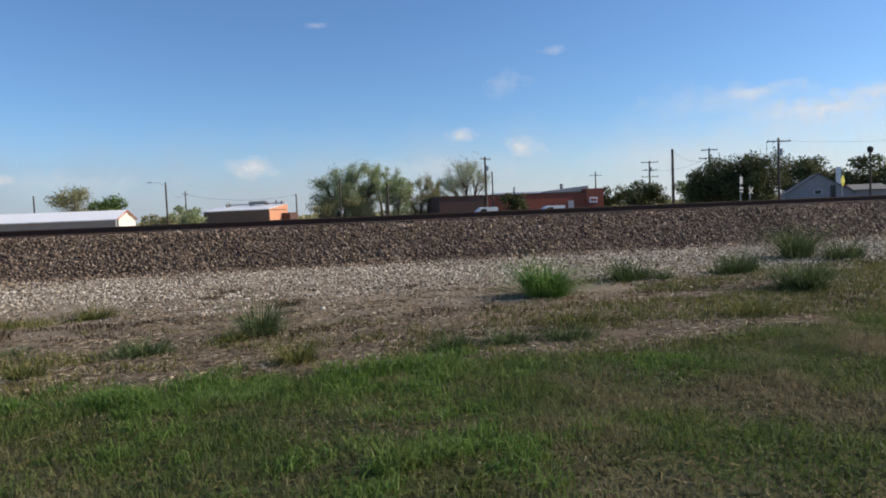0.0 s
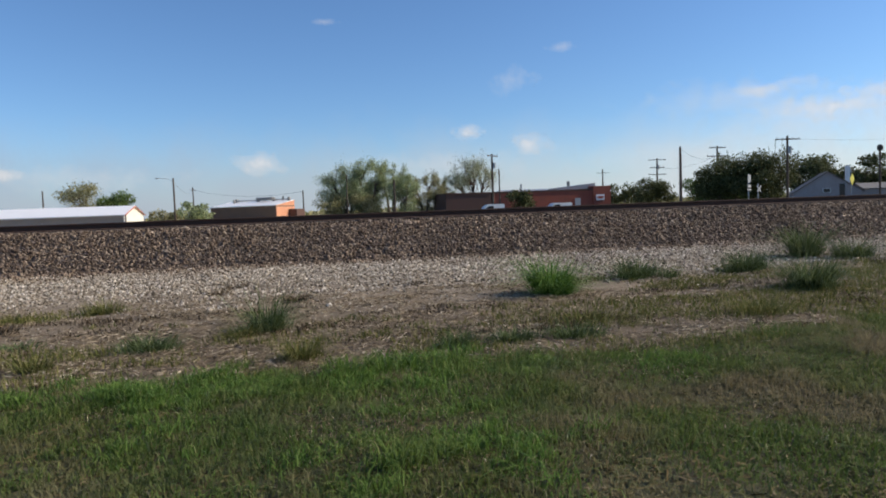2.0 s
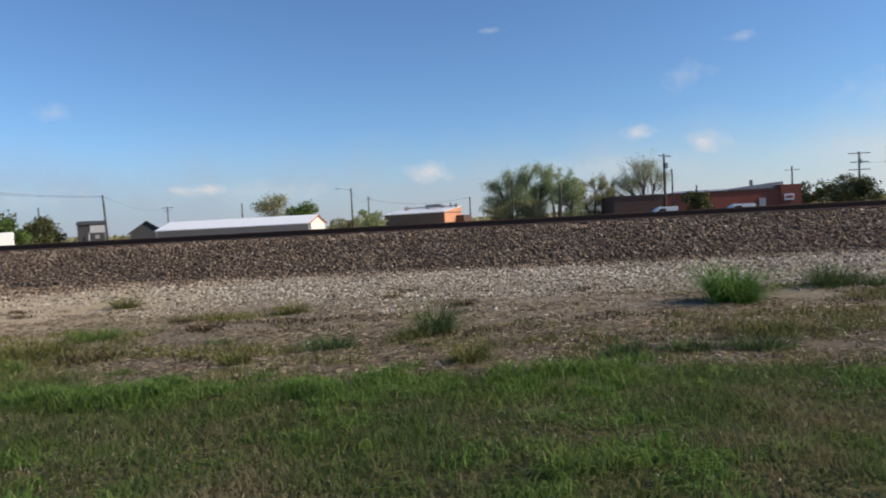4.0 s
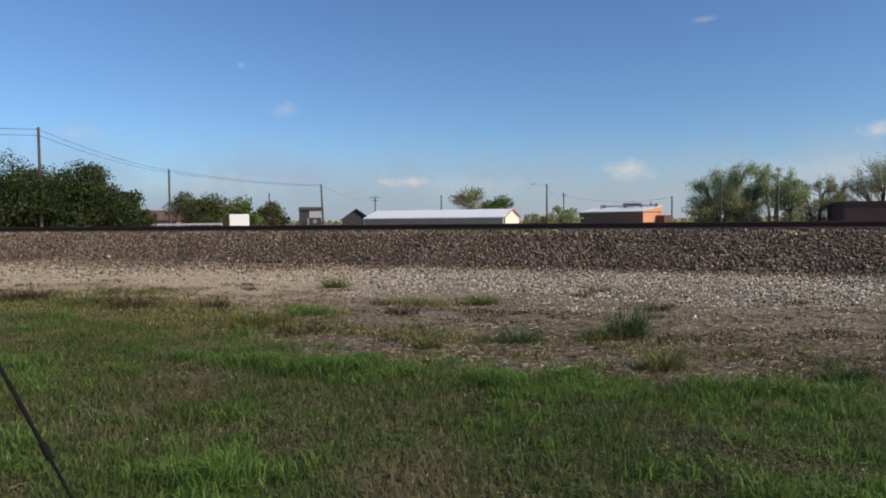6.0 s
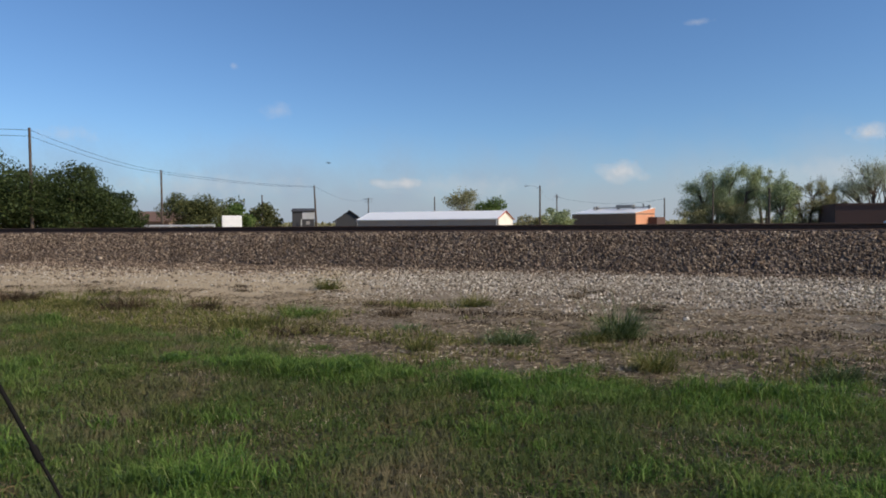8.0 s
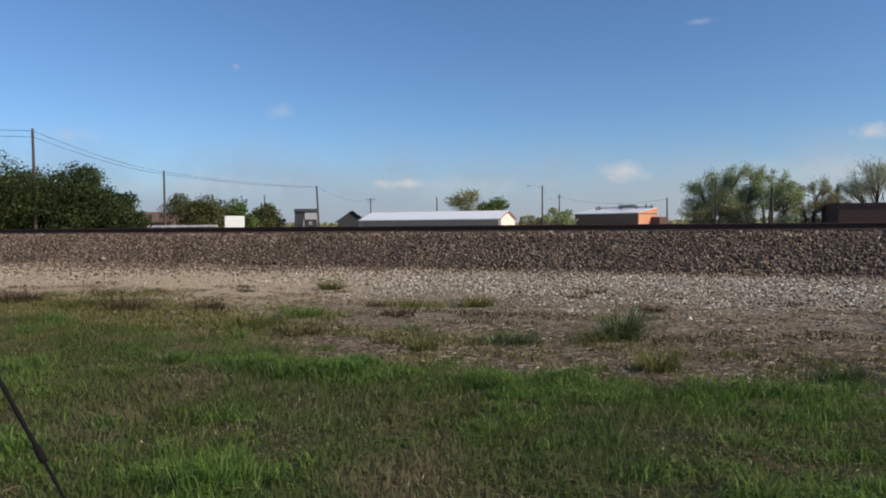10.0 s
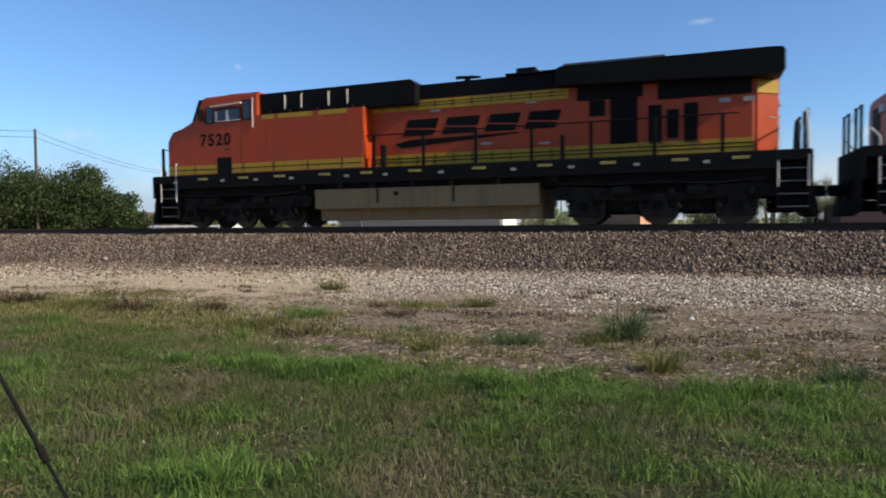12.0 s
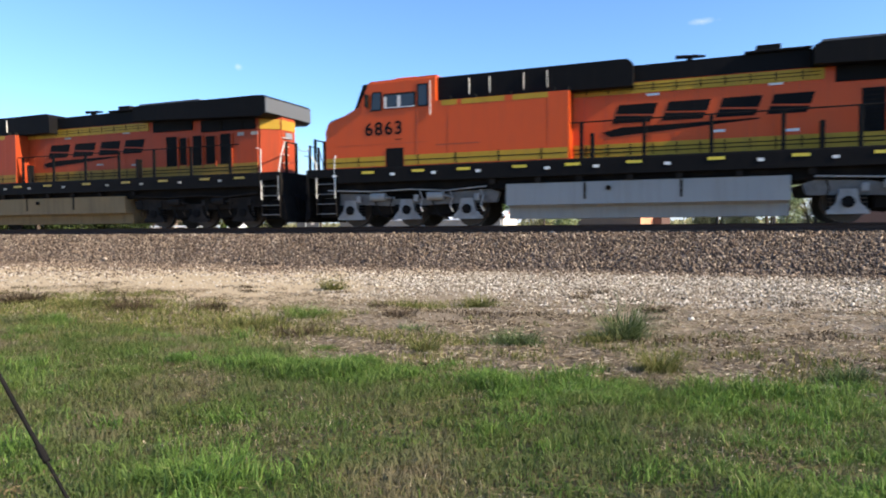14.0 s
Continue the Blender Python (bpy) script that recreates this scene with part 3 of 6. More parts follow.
def build_clouds():
    bright, faint = cloud_material("cloud_vapour", 0.9), cloud_material("thin_cloud_vapour", 0.3)
    for x0, z0, w, h in [(-187, 150, 330, 150), (422, 226, 220, 110), (628, 190, 260, 150), (569, 386, 300, 170), (1400, 352, 420, 90), (1690, 300, 900, 200), (1560, 385, 330, 80), (1900, 360, 600, 110), (1750, 260, 1900, 520), (1300, 330, 1300, 260),
                         (-2392, 384, 460, 170), (-1382, 407, 220, 130), (-1558, 580, 70, 55), (-924, 138, 420, 80), (9, 558, 190, 40), (736, 490, 210, 70), (300, 130, 1300, 190), (1100, 150, 1500, 240), (-1700, 150, 1500, 200), (-700, 120, 1200, 170)]:
        me = mesh_of("cloud", [(-w / 2, 0, -h / 2), (w / 2, 0, -h / 2), (w / 2, 0, h / 2), (-w / 2, 0, h / 2)], [(0, 1, 2, 3)], faint if z0 > 370 or w > 1000 else bright)
        uv = me.uv_layers.new()
        for i, c in enumerate(((0, 0), (1, 0), (1, 1), (0, 1))):
            uv.data[i].uv = c
        o = tagged(new("backdrop_cloud", me), "thin white morning cloud far off in the sky", "cloud", kind="structure")
        o.matrix_basis = pose(x0, 2000, z0 + 1.5, 0, 0, -math.degrees(math.atan2(x0, 2000)))
        o.visible_shadow = False


build_clouds()


def build_haze():
    """A glowing ring all round the horizon, painted as thin morning haze, thickest low down."""
    m, n, l, b = material("painted_haze_glow", 1.0)
    n.remove(b)
    pos = n.new("ShaderNodeNewGeometry").outputs["Position"]
    sep = n.new("ShaderNodeSeparateXYZ")
    l.new(pos, sep.inputs[0])
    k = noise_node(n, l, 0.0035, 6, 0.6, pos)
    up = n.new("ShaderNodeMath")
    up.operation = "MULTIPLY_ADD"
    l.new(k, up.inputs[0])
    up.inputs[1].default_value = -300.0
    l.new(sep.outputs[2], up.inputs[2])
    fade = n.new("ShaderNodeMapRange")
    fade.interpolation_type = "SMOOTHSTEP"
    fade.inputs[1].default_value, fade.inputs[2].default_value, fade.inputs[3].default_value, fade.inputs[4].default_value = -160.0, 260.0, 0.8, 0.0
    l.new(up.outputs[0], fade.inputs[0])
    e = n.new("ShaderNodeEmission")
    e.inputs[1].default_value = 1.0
    # sunward brightening is put into the ring's own glow colour along x
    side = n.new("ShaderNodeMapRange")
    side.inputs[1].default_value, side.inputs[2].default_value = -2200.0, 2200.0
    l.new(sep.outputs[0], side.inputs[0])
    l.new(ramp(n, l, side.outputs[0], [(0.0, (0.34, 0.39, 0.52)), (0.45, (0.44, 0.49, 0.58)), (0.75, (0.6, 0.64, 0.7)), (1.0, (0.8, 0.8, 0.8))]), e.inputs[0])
    t = n.new("ShaderNodeBsdfTransparent")
    x = n.new("ShaderNodeMixShader")
    l.new(fade.outputs[0], x.inputs[0])
    l.new(t.outputs[0], x.inputs[1])
    l.new(e.outputs[0], x.inputs[2])
    l.new(x.outputs[0], n["Material Output"].inputs["Surface"])
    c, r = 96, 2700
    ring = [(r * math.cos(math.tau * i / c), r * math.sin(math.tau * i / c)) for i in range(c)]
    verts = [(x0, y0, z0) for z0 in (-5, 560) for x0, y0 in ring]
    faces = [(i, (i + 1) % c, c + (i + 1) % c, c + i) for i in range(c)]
    o = tagged(new("backdrop_haze", mesh_of("backdrop_haze", verts, faces, m)), "glowing ring painted as thin grey-blue morning haze along the horizon", "haze", kind="structure")
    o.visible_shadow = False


build_haze()


# ------------------------------------------------------------- trees
BARK = plain("bark", (0.11, 0.085, 0.065), 0.95, 0.0, 0.4, 3.0, 20.0, relief=0.5)
LEAF_WILLOW = varied("willow_leaf", [(0.0, (0.19, 0.235, 0.105)), (0.6, (0.335, 0.39, 0.2)), (1.0, (0.5, 0.55, 0.34))], 0.6, translucent=0.5)
LEAF_DARK = varied("dark_leaf", [(0.0, (0.045, 0.055, 0.018)), (0.6, (0.09, 0.1, 0.036)), (1.0, (0.17, 0.175, 0.07))], 0.6, translucent=0.2)
# darkened copy of LEAF_DARK: the left clump's shade is put into its colour
LEAF_SHADE = varied("shaded_dark_leaf", [(0.0, (0.02, 0.032, 0.01)), (0.6, (0.04, 0.06, 0.018)), (1.0, (0.08, 0.105, 0.03))], 0.6, translucent=0.2)
LEAF_MID = varied("mid_leaf", [(0.0, (0.05, 0.09, 0.02)), (0.6, (0.1, 0.16, 0.04)), (1.0, (0.2, 0.26, 0.08))], 0.6, translucent=0.3)
LEAF_OLIVE = varied("olive_leaf", [(0.0, (0.17, 0.165, 0.08)), (0.6, (0.3, 0.29, 0.14)), (1.0, (0.46, 0.43, 0.25))], 0.7, translucent=0.45)
LEAF_PALE = varied("sparse_leaf", [(0.0, (0.23, 0.255, 0.15)), (0.6, (0.36, 0.39, 0.245)), (1.0, (0.5, 0.53, 0.37))], 0.7, translucent=0.5)


def tree(x, y, h, w, mat, leaves, leaf, label, foot=0.25, seed=0, lobes=14, stems=1, droop=0.0, dense=1.0, puff=1.0, name="tree", category="tree", twigs=0):
    """Trunk and limbs run to the lobes of the crown; leaves fill each lobe unevenly."""
    g = np.random.default_rng(seed + 100)
    t = thing(name, label, category, x, y, 0)
    cz0, cz1 = h * foot, h
    cs = []
    while len(cs) < lobes:
        p = g.uniform(-1, 1, 3)
        if p @ p < 1:
            rr = 0.78
            c = np.array([p[0] * w / 2 * rr, p[1] * w / 2 * rr, (cz0 + cz1) / 2 + p[2] * (cz1 - cz0) / 2 * rr])
            cs.append((c, puff * min(w, h) * g.uniform(0.15, 0.3)))
    tips = []
    for k in range(stems):
        ox = (k - (stems - 1) / 2) * w / (stems + 1)
        lean = Vector((g.normal(0, 0.04) * h, g.normal(0, 0.04) * h, h * max(0.3, foot + 0.12)))
        foot_p = Vector((ox, 0, -0.1))
        bm = bmesh.new()
        add_path(bm, [foot_p, foot_p + lean * 0.5, foot_p + lean], [h * 0.034, h * 0.026, h * 0.018], 9)
        part("trunk", bm, BARK, t)
        tips.append(foot_p + lean)
    for c, r in cs:
        s = min(tips, key=lambda p: (p - Vector(c)).length)
        bm = bmesh.new()
        m1 = s.lerp(Vector(c), 0.5) + Vector((g.normal(0, 0.05) * w, g.normal(0, 0.05) * w, 0.05 * h))
        add_path(bm, [s, m1, Vector(c)], [h * 0.013, h * 0.008, h * 0.003], 6)
        for q in range(3):
            e = Vector(c) + Vector(g.normal(0, 1, 3)).normalized() * r
            add_tube(bm, m1.lerp(Vector(c), 0.6), e, h * 0.004, h * 0.0015, 5)
        part("limb", bm, BARK, t)
    n = leaves
    idx = g.integers(0, len(cs), n)
    C = np.array([c for c, _ in cs])[idx]
    R = np.array([r for _, r in cs])[idx]
    d = g.normal(size=(n, 3))
    d /= np.linalg.norm(d, axis=1, keepdims=True)
    rad = R * g.uniform(0.15, 1.0, n) ** (0.5 / dense) * g.uniform(0.8, 1.12, n)
    P = C + d * rad[:, None] * np.array([1.15, 1.15, 0.85])
    if droop:
        P[:, 2] -= droop * g.uniform(0, 1, n) * np.clip(np.hypot(P[:, 0], P[:, 1]) / (w / 2), 0, 1) * h * 0.35
    P[:, 2] = np.clip(P[:, 2], 0.05, None)
    P[:, 2] *= h / np.percentile(P[:, 2], 99.3)
    P[:, 0] *= w / 2 / np.percentile(np.abs(P[:, 0]), 98)
    a = g.normal(size=(n, 3))
    a /= np.linalg.norm(a, axis=1, keepdims=True)
    b = np.cross(a, g.normal(size=(n, 3)))
    b /= np.linalg.norm(b, axis=1, keepdims=True)
    s = leaf * g.uniform(0.6, 1.4, (n, 1))
    v = np.stack([P - a * s, P + b * s * 0.5, P + a * s, P - b * s * 0.5], 1).reshape(-1, 3)
    f = (np.array([(0, 1, 2), (0, 2, 3)])[None] + 4 * np.arange(n)[:, None, None]).reshape(-1, 3)
    o = new("crown", fast_mesh("crown", v, f, mat))
    o.parent = t
    for k in range(twigs):
        bx, by = g.uniform(-0.42, 0.42) * w, g.uniform(-0.3, 0.3) * w
        z0, up = h * (0.86 - 0.5 * (bx / w) ** 2), g.uniform(0.2, 0.36) * h
        tip = Vector((bx + g.normal(0, 0.12), by, z0 + up))
        bm = bmesh.new()
        add_tube(bm, (bx, by, z0 - 0.4), tip, 0.03, 0.012, 5)
        for q in range(12):
            c = Vector((bx, by, z0)).lerp(tip, g.uniform(0.1, 1.05))
            d = Vector((g.normal(0, 1), g.normal(0, 1), 0.8)).normalized() * g.uniform(0.15, 0.32)
            e = d.cross(Vector(g.normal(0, 1, 3))).normalized() * 0.06
            bm.faces.new([bm.verts.new(c + x) for x in (d * 0, d * 0.5 + e, d, d * 0.5 - e)])
        part("twig", bm, mat, t)
    return t


def vase_tree(x, y, h, w, mat, leaves, leaf, label, seed, stems=3, targets=36, low=0.0, hang=0.0, fluff=0.05, fork=0.32, dome=False):
    """Stems fan out from the foot, branches bend up to the crown's shell, twigs end in leaf sprays."""
    g = np.random.default_rng(seed + 500)
    t = thing("tree", label, "tree", x, y, 0)
    stem = []
    for k in range(stems):
        a = math.tau * (k + g.uniform(0, 0.5)) / stems
        o = Vector((math.cos(a), math.sin(a), 0)) * w
        p0, p1, p2 = o * 0.05 - Vector((0, 0, 0.1)), o * 0.09 + Vector((0, 0, h * fork * 0.6)), o * 0.2 + Vector((0, 0, h * (fork + 0.2 + g.uniform(0, 0.12))))
        bm = bmesh.new()
        add_path(bm, [p0, p1, p2], [h * 0.024, h * 0.019, h * 0.009], 8)
        part("trunk", bm, BARK, t)
        stem.append((p1, p2))
    spray = []
    for k in range(targets):
        q = Vector(g.normal(0, 1, 3)).normalized() * g.uniform(0.45, 0.93)
        e = Vector((q.x * w / 2, q.y * w / 2, h * (0.6 - low) + q.z * h * (0.38 + low)))
        if dome:
            e.z = h * (0.5 + 0.47 * abs(q.z)) - 0.04 * h * abs(q.x)
        p1, p2 = min(stem, key=lambda s: (s[1] - e).length)
        s = p1.lerp(p2, g.uniform(0.2, 1.0) if e.z > p2.z else g.uniform(0, 0.5))
        m1 = s.lerp(e, 0.5) + Vector((e.x * 0.12, e.y * 0.12, 0.04 * h))
        bm = bmesh.new()
        add_path(bm, [s, m1, e], [h * 0.0065, h * 0.0042, h * 0.0015], 6)
        for j in range(6):
            a = m1.lerp(e, g.uniform(0.1, 0.95))
            b = a + (e - m1).normalized() * w * g.uniform(0.02, 0.09) + Vector(g.normal(0, 1, 3)) * w * 0.055
            add_tube(bm, a, b, h * 0.0018, h * 0.0007, 4)
            spray.append((a, b))
        part("limb", bm, BARK, t)
    weight = g.uniform(0.1, 1.0, targets).repeat(6)       # some limbs carry thick clumps, others stay thin
    i = g.choice(len(spray), leaves, p=weight / weight.sum())
    A, B = np.array([a for a, _ in spray])[i], np.array([b for _, b in spray])[i]
    u = g.uniform(0.1, 1.15, (leaves, 1))
    P = A + (B - A) * u + g.normal(0, w * fluff * 0.6, (leaves, 3))
    P[:, 2] -= hang * h * g.exponential(0.35, leaves) * np.clip(np.hypot(P[:, 0], P[:, 1]) / (w / 2), 0.1, 1)
    P[:, 2] = np.clip(P[:, 2], 0.2, None)
    a = g.normal(size=(leaves, 3))
    a /= np.linalg.norm(a, axis=1, keepdims=True)
    b = np.cross(a, g.normal(size=(leaves, 3)))
    b /= np.linalg.norm(b, axis=1, keepdims=True)
    s = leaf * g.uniform(0.6, 1.4, (leaves, 1))
    v = np.stack([P - a * s, P + b * s * 0.5, P + a * s, P - b * s * 0.5], 1).reshape(-1, 3)
    f = (np.array([(0, 1, 2), (0, 2, 3)])[None] + 4 * np.arange(leaves)[:, None, None]).reshape(-1, 3)
    o = new("crown", fast_mesh("crown", v, f, mat))
    o.parent = t


def build_trees():
    big = "broad dark green tree with low dense crown"
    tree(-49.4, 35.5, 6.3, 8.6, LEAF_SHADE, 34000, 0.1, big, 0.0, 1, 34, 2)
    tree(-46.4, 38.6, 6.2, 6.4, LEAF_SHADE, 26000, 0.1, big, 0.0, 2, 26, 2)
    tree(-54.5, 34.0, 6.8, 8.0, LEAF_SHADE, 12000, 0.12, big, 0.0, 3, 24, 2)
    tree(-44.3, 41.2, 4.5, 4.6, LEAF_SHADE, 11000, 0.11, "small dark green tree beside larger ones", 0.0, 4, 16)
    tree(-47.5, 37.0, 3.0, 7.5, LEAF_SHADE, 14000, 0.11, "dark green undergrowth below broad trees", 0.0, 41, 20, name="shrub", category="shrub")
    tree(-62.5, 71.5, 5.5, 7.6, LEAF_DARK, 15000, 0.14, "round green hedge tree with a dense crown", 0.02, 5, 24, 2)
    tree(-60.0, 76.0, 4.4, 6.0, LEAF_MID, 4000, 0.2, "low green tree behind a white box", 0.02, 6, 16)
    tree(-66.0, 84.0, 5.6, 4.5, LEAF_DARK, 2500, 0.2, "small dark tree beyond the hedge", 0.1, 7, 12)
    tree(-71.0, 99.5, 5.3, 5.0, LEAF_DARK, 3000, 0.22, "dark round tree beside a grey house", 0.05, 8, 14)
    tree(-53.5, 156, 10.0, 8.5, LEAF_OLIVE, 4000, 0.2, "tall olive-brown tree, thinly leaved, beyond a shed", 0.2, 9, 18, 1)
    tree(-45.3, 153, 7.6, 6.5, LEAF_MID, 3500, 0.26, "round green tree beyond a shed", 0.1, 10, 16)
    tree(-24.3, 128, 4.3, 5.2, LEAF_WILLOW, 2600, 0.22, "light green shrub beside a lamp pole", 0.02, 11, 14, name="shrub", category="shrub")
    tree(-31.5, 140, 3.2, 7, LEAF_OLIVE, 1500, 0.22, "low olive brush beyond a shed", 0.02, 12, 12, name="shrub", category="shrub")
    wil = "tall spreading willow with light green drooping crown"
    vase_tree(2.9, 115.5, 10.9, 9.8, LEAF_WILLOW, 26000, 0.095, wil, 13, 4, 46, 0.08, 0.12, 0.068)
    vase_tree(6.8, 114.5, 11.6, 9.6, LEAF_WILLOW, 26000, 0.095, wil, 14, 4, 46, 0.08, 0.12, 0.068)
    vase_tree(10.8, 116, 11.3, 7.4, LEAF_WILLOW, 10000, 0.095, wil, 15, 3, 24, 0.0, 0.06, 0.055, 0.4, True)
    tree(0.4, 112, 4.6, 5.0, LEAF_OLIVE, 6500, 0.11, "low green bush at the foot of a willow", 0.02, 31, 14, name="shrub", category="shrub")
    tree(6.8, 111, 4.4, 6.0, LEAF_OLIVE, 6500, 0.11, "low green bush at the foot of a willow", 0.02, 32, 14, name="shrub", category="shrub")
    tree(12.4, 110, 7.2, 4.8, LEAF_WILLOW, 5500, 0.14, "round light green tree between willows", 0.03, 16, 20)
    vase_tree(17.6, 123, 9.6, 8.6, LEAF_OLIVE, 18000, 0.09, "olive tree with a thin brownish crown", 17, 3, 40, 0.14, 0.08, 0.065)
    vase_tree(21.0, 125, 8.4, 5.6, LEAF_OLIVE, 9000, 0.09, "thin olive tree with a brownish crown", 37, 3, 26, 0.14, 0.05, 0.065)
    vase_tree(27.6, 127, 11.8, 12.6, LEAF_PALE, 19000, 0.085, "tall half-bare tree with spreading limbs and few leaves", 18, 6, 60, 0.0, 0.0, 0.05, 0.26, True)
    tree(28.8, 98, 3.8, 4.0, LEAF_DARK, 2500, 0.18, "small dark green tree before a brick building", 0.05, 19, 12)
    tree(63.5, 136, 5.4, 8.0, LEAF_DARK, 2600, 0.24, "low dark green tree far off", 0.03, 20, 14)
    tree(54.5, 107, 5.1, 7.5, LEAF_DARK, 9000, 0.16, "low dark green tree beside a pole", 0.02, 21, 18)
    tree(58.5, 94, 5.6, 8.5, LEAF_MID, 11000, 0.14, "green tree beside a road", 0.03, 22, 20)
    tree(62.5, 94, 5.0, 6.5, LEAF_MID, 3000, 0.2, "green tree beside a road", 0.03, 23, 16)
    tree(51.8, 80.0, 6.6, 7.6, LEAF_DARK, 19000, 0.13, "large dark green tree with upright twigs on top", 0.02, 24, 22, 2, twigs=9)
    tree(55.4, 76.5, 7.1, 6.6, LEAF_DARK, 16000, 0.13, "large dark green tree with upright twigs on top", 0.02, 25, 18, 2, twigs=10)
    tree(93.5, 115.5, 9.0, 10, LEAF_DARK, 9000, 0.24, "dark green tree behind a house", 0.05, 26, 20)
    tree(102, 112, 8.6, 13, LEAF_DARK, 12000, 0.24, "tall dark green tree behind a house", 0.05, 27, 22, 2)
    tree(112, 107, 8.0, 13, LEAF_DARK, 11000, 0.24, "tall dark green tree behind a house", 0.05, 28, 22, 2)
    tree(122, 100, 7.3, 12, LEAF_DARK, 4000, 0.28, "tall dark green tree behind a house", 0.05, 29, 20, 2)


build_trees()


def build_far_woods():
    n = 9000
    g = np.random.default_rng(55)
    x = g.uniform(-700, 700, n)
    top = np.array([2.4 + 2.2 * noise.noise((a * 0.02, 3, 0)) + 1.2 * noise.noise((a * 0.11, 8, 0)) for a in x])
    z = np.clip(g.uniform(0, 1, n) ** 0.6 * np.clip(top, 0.6, 9), 0, 9)
    P = np.stack([x, 430 + g.uniform(-15, 15, n), z], 1)
    a, b = g.normal(size=(n, 3)), g.normal(size=(n, 3))
    s = 0.9
    v = np.stack([P - a * s, P + b * s, P + a * s, P - b * s], 1).reshape(-1, 3)
    f = (np.array([(0, 1, 2), (0, 2, 3)])[None] + 4 * np.arange(n)[:, None, None]).reshape(-1, 3)
    tagged(new("far_woods", fast_mesh("far_woods", v, f, LEAF_OLIVE)), "low far woods along the horizon", "woods", kind="stuff")


build_far_woods()

# ------------------------------------------------------------- buildings
WHITE_METAL = plain("white_sheet_metal", (0.86, 0.86, 0.84), 0.45, 0.0, 0.15, 0.6, 6.0)
GREY_METAL = plain("grey_sheet_metal", (0.27, 0.255, 0.235), 0.6, 0.0, 0.2, 0.6, 6.0)
WHITE_ROOF = plain("white_roof_sheet", (0.93, 0.93, 0.91), 0.4, 0.0, 0.05, 0.6, 6.0, relief=0.02)
DARK_SHINGLE = plain("dark_slate_shingle", (0.045, 0.047, 0.052), 0.9, 0.0, 0.3, 0.9, 8.0)
CREAM = plain("cream_sheet_metal", (0.88, 0.84, 0.73), 0.55, 0.0, 0.15, 0.6, 6.0)
ORANGE_WALL = plain("orange_stucco", (0.68, 0.32, 0.18), 0.85, 0.0, 0.2, 0.7, 8.0)
BROWN_WALL = plain("brown_siding", (0.16, 0.11, 0.075), 0.85, 0.0, 0.3, 0.7, 8.0)
BRICK = plain("red_brick", (0.3, 0.085, 0.055), 0.9, 0.0, 0.35, 0.7, 9.0)
DARK_BRICK = plain("dark_brick", (0.12, 0.065, 0.05), 0.9, 0.0, 0.35, 0.7, 9.0)
GREY_WALL = plain("grey_white_siding", (0.42, 0.43, 0.44), 0.8, 0.0, 0.2, 0.7, 8.0)
COTTAGE_WALL = plain("cottage_siding", (0.36, 0.33, 0.325), 0.8, 0.0, 0.25, 0.7, 8.0)
SHINGLE = plain("grey_shingle", (0.17, 0.165, 0.16), 0.9, 0.0, 0.3, 0.9, 8.0)
BROWN_SHINGLE = plain("brown_shingle", (0.17, 0.1, 0.075), 0.9, 0.0, 0.3, 0.9, 8.0)
DARK_GLASS = plain("dark_glass", (0.02, 0.025, 0.03), 0.1, 0.0, 0.1)
TRIM_RED = plain("red_trim", (0.45, 0.1, 0.06), 0.6)
POLE_WOOD = plain("pole_wood", (0.085, 0.065, 0.05), 0.95, 0.0, 0.4, 2.0, 25.0)
UNDER_POLE = plain("dark_iron", (0.03, 0.028, 0.027), 0.7)
GALVANISED = plain("galvanised", (0.35, 0.36, 0.37), 0.5, 0.5)


def gable_house(name, label, category, x, y, rz, length, depth, eave, ridge, wall, roof, overhang=0.3, gable=None, rim=None):
    """Ridge along the local x; the near long wall is at local y = 0, the right end at local x = 0."""
    t = thing(name, label, category, x, y, 0, rz)
    part("wall", box(-length, 0, -0.05, -0.12, depth, eave), wall, t)
    for x0 in (-0.12, -length - 0.12):
        g = bmesh.new()
        p = [(x0, 0.0, -0.05), (x0, depth, -0.05), (x0, depth, eave), (x0, depth / 2, ridge - 0.06), (x0, 0.0, eave)]
        a = [g.verts.new(q) for q in p]
        b = [g.verts.new((q[0] + 0.12, q[1], q[2])) for q in p]
        g.faces.new(a), g.faces.new(b)
        for k in range(5):
            g.faces.new((a[k], a[(k + 1) % 5], b[(k + 1) % 5], b[k]))
        part("gable_wall", g, gable or wall, t)
    slope = (ridge - eave) / (depth / 2)
    for side in (0, 1):
        bm = bmesh.new()
        y0, y1 = (-overhang, depth / 2) if side == 0 else (depth + overhang, depth / 2)
        z0 = eave - overhang * slope
        vs = [(-length - overhang, y0, z0), (overhang, y0, z0), (overhang, y1, ridge), (-length - overhang, y1, ridge)]
        a = [bm.verts.new(v) for v in vs]
        b = [bm.verts.new((v[0], v[1], v[2] + 0.14)) for v in vs]
        bm.faces.new(a), bm.faces.new(b)
        for k in range(4):
            bm.faces.new((a[k], a[(k + 1) % 4], b[(k + 1) % 4], b[k]))
        part("roof", bm, roof, t)
    if rim:
        bm = bmesh.new()
        add_tube(bm, (overhang + 0.03, -overhang, eave - overhang * slope), (overhang + 0.03, depth / 2, ridge), 0.12, 0.12, 4)
        add_tube(bm, (overhang + 0.03, depth / 2, ridge), (overhang + 0.03, depth + overhang, eave - overhang * slope), 0.12, 0.12, 4)
        part("verge_trim", bm, rim, t)
    return t


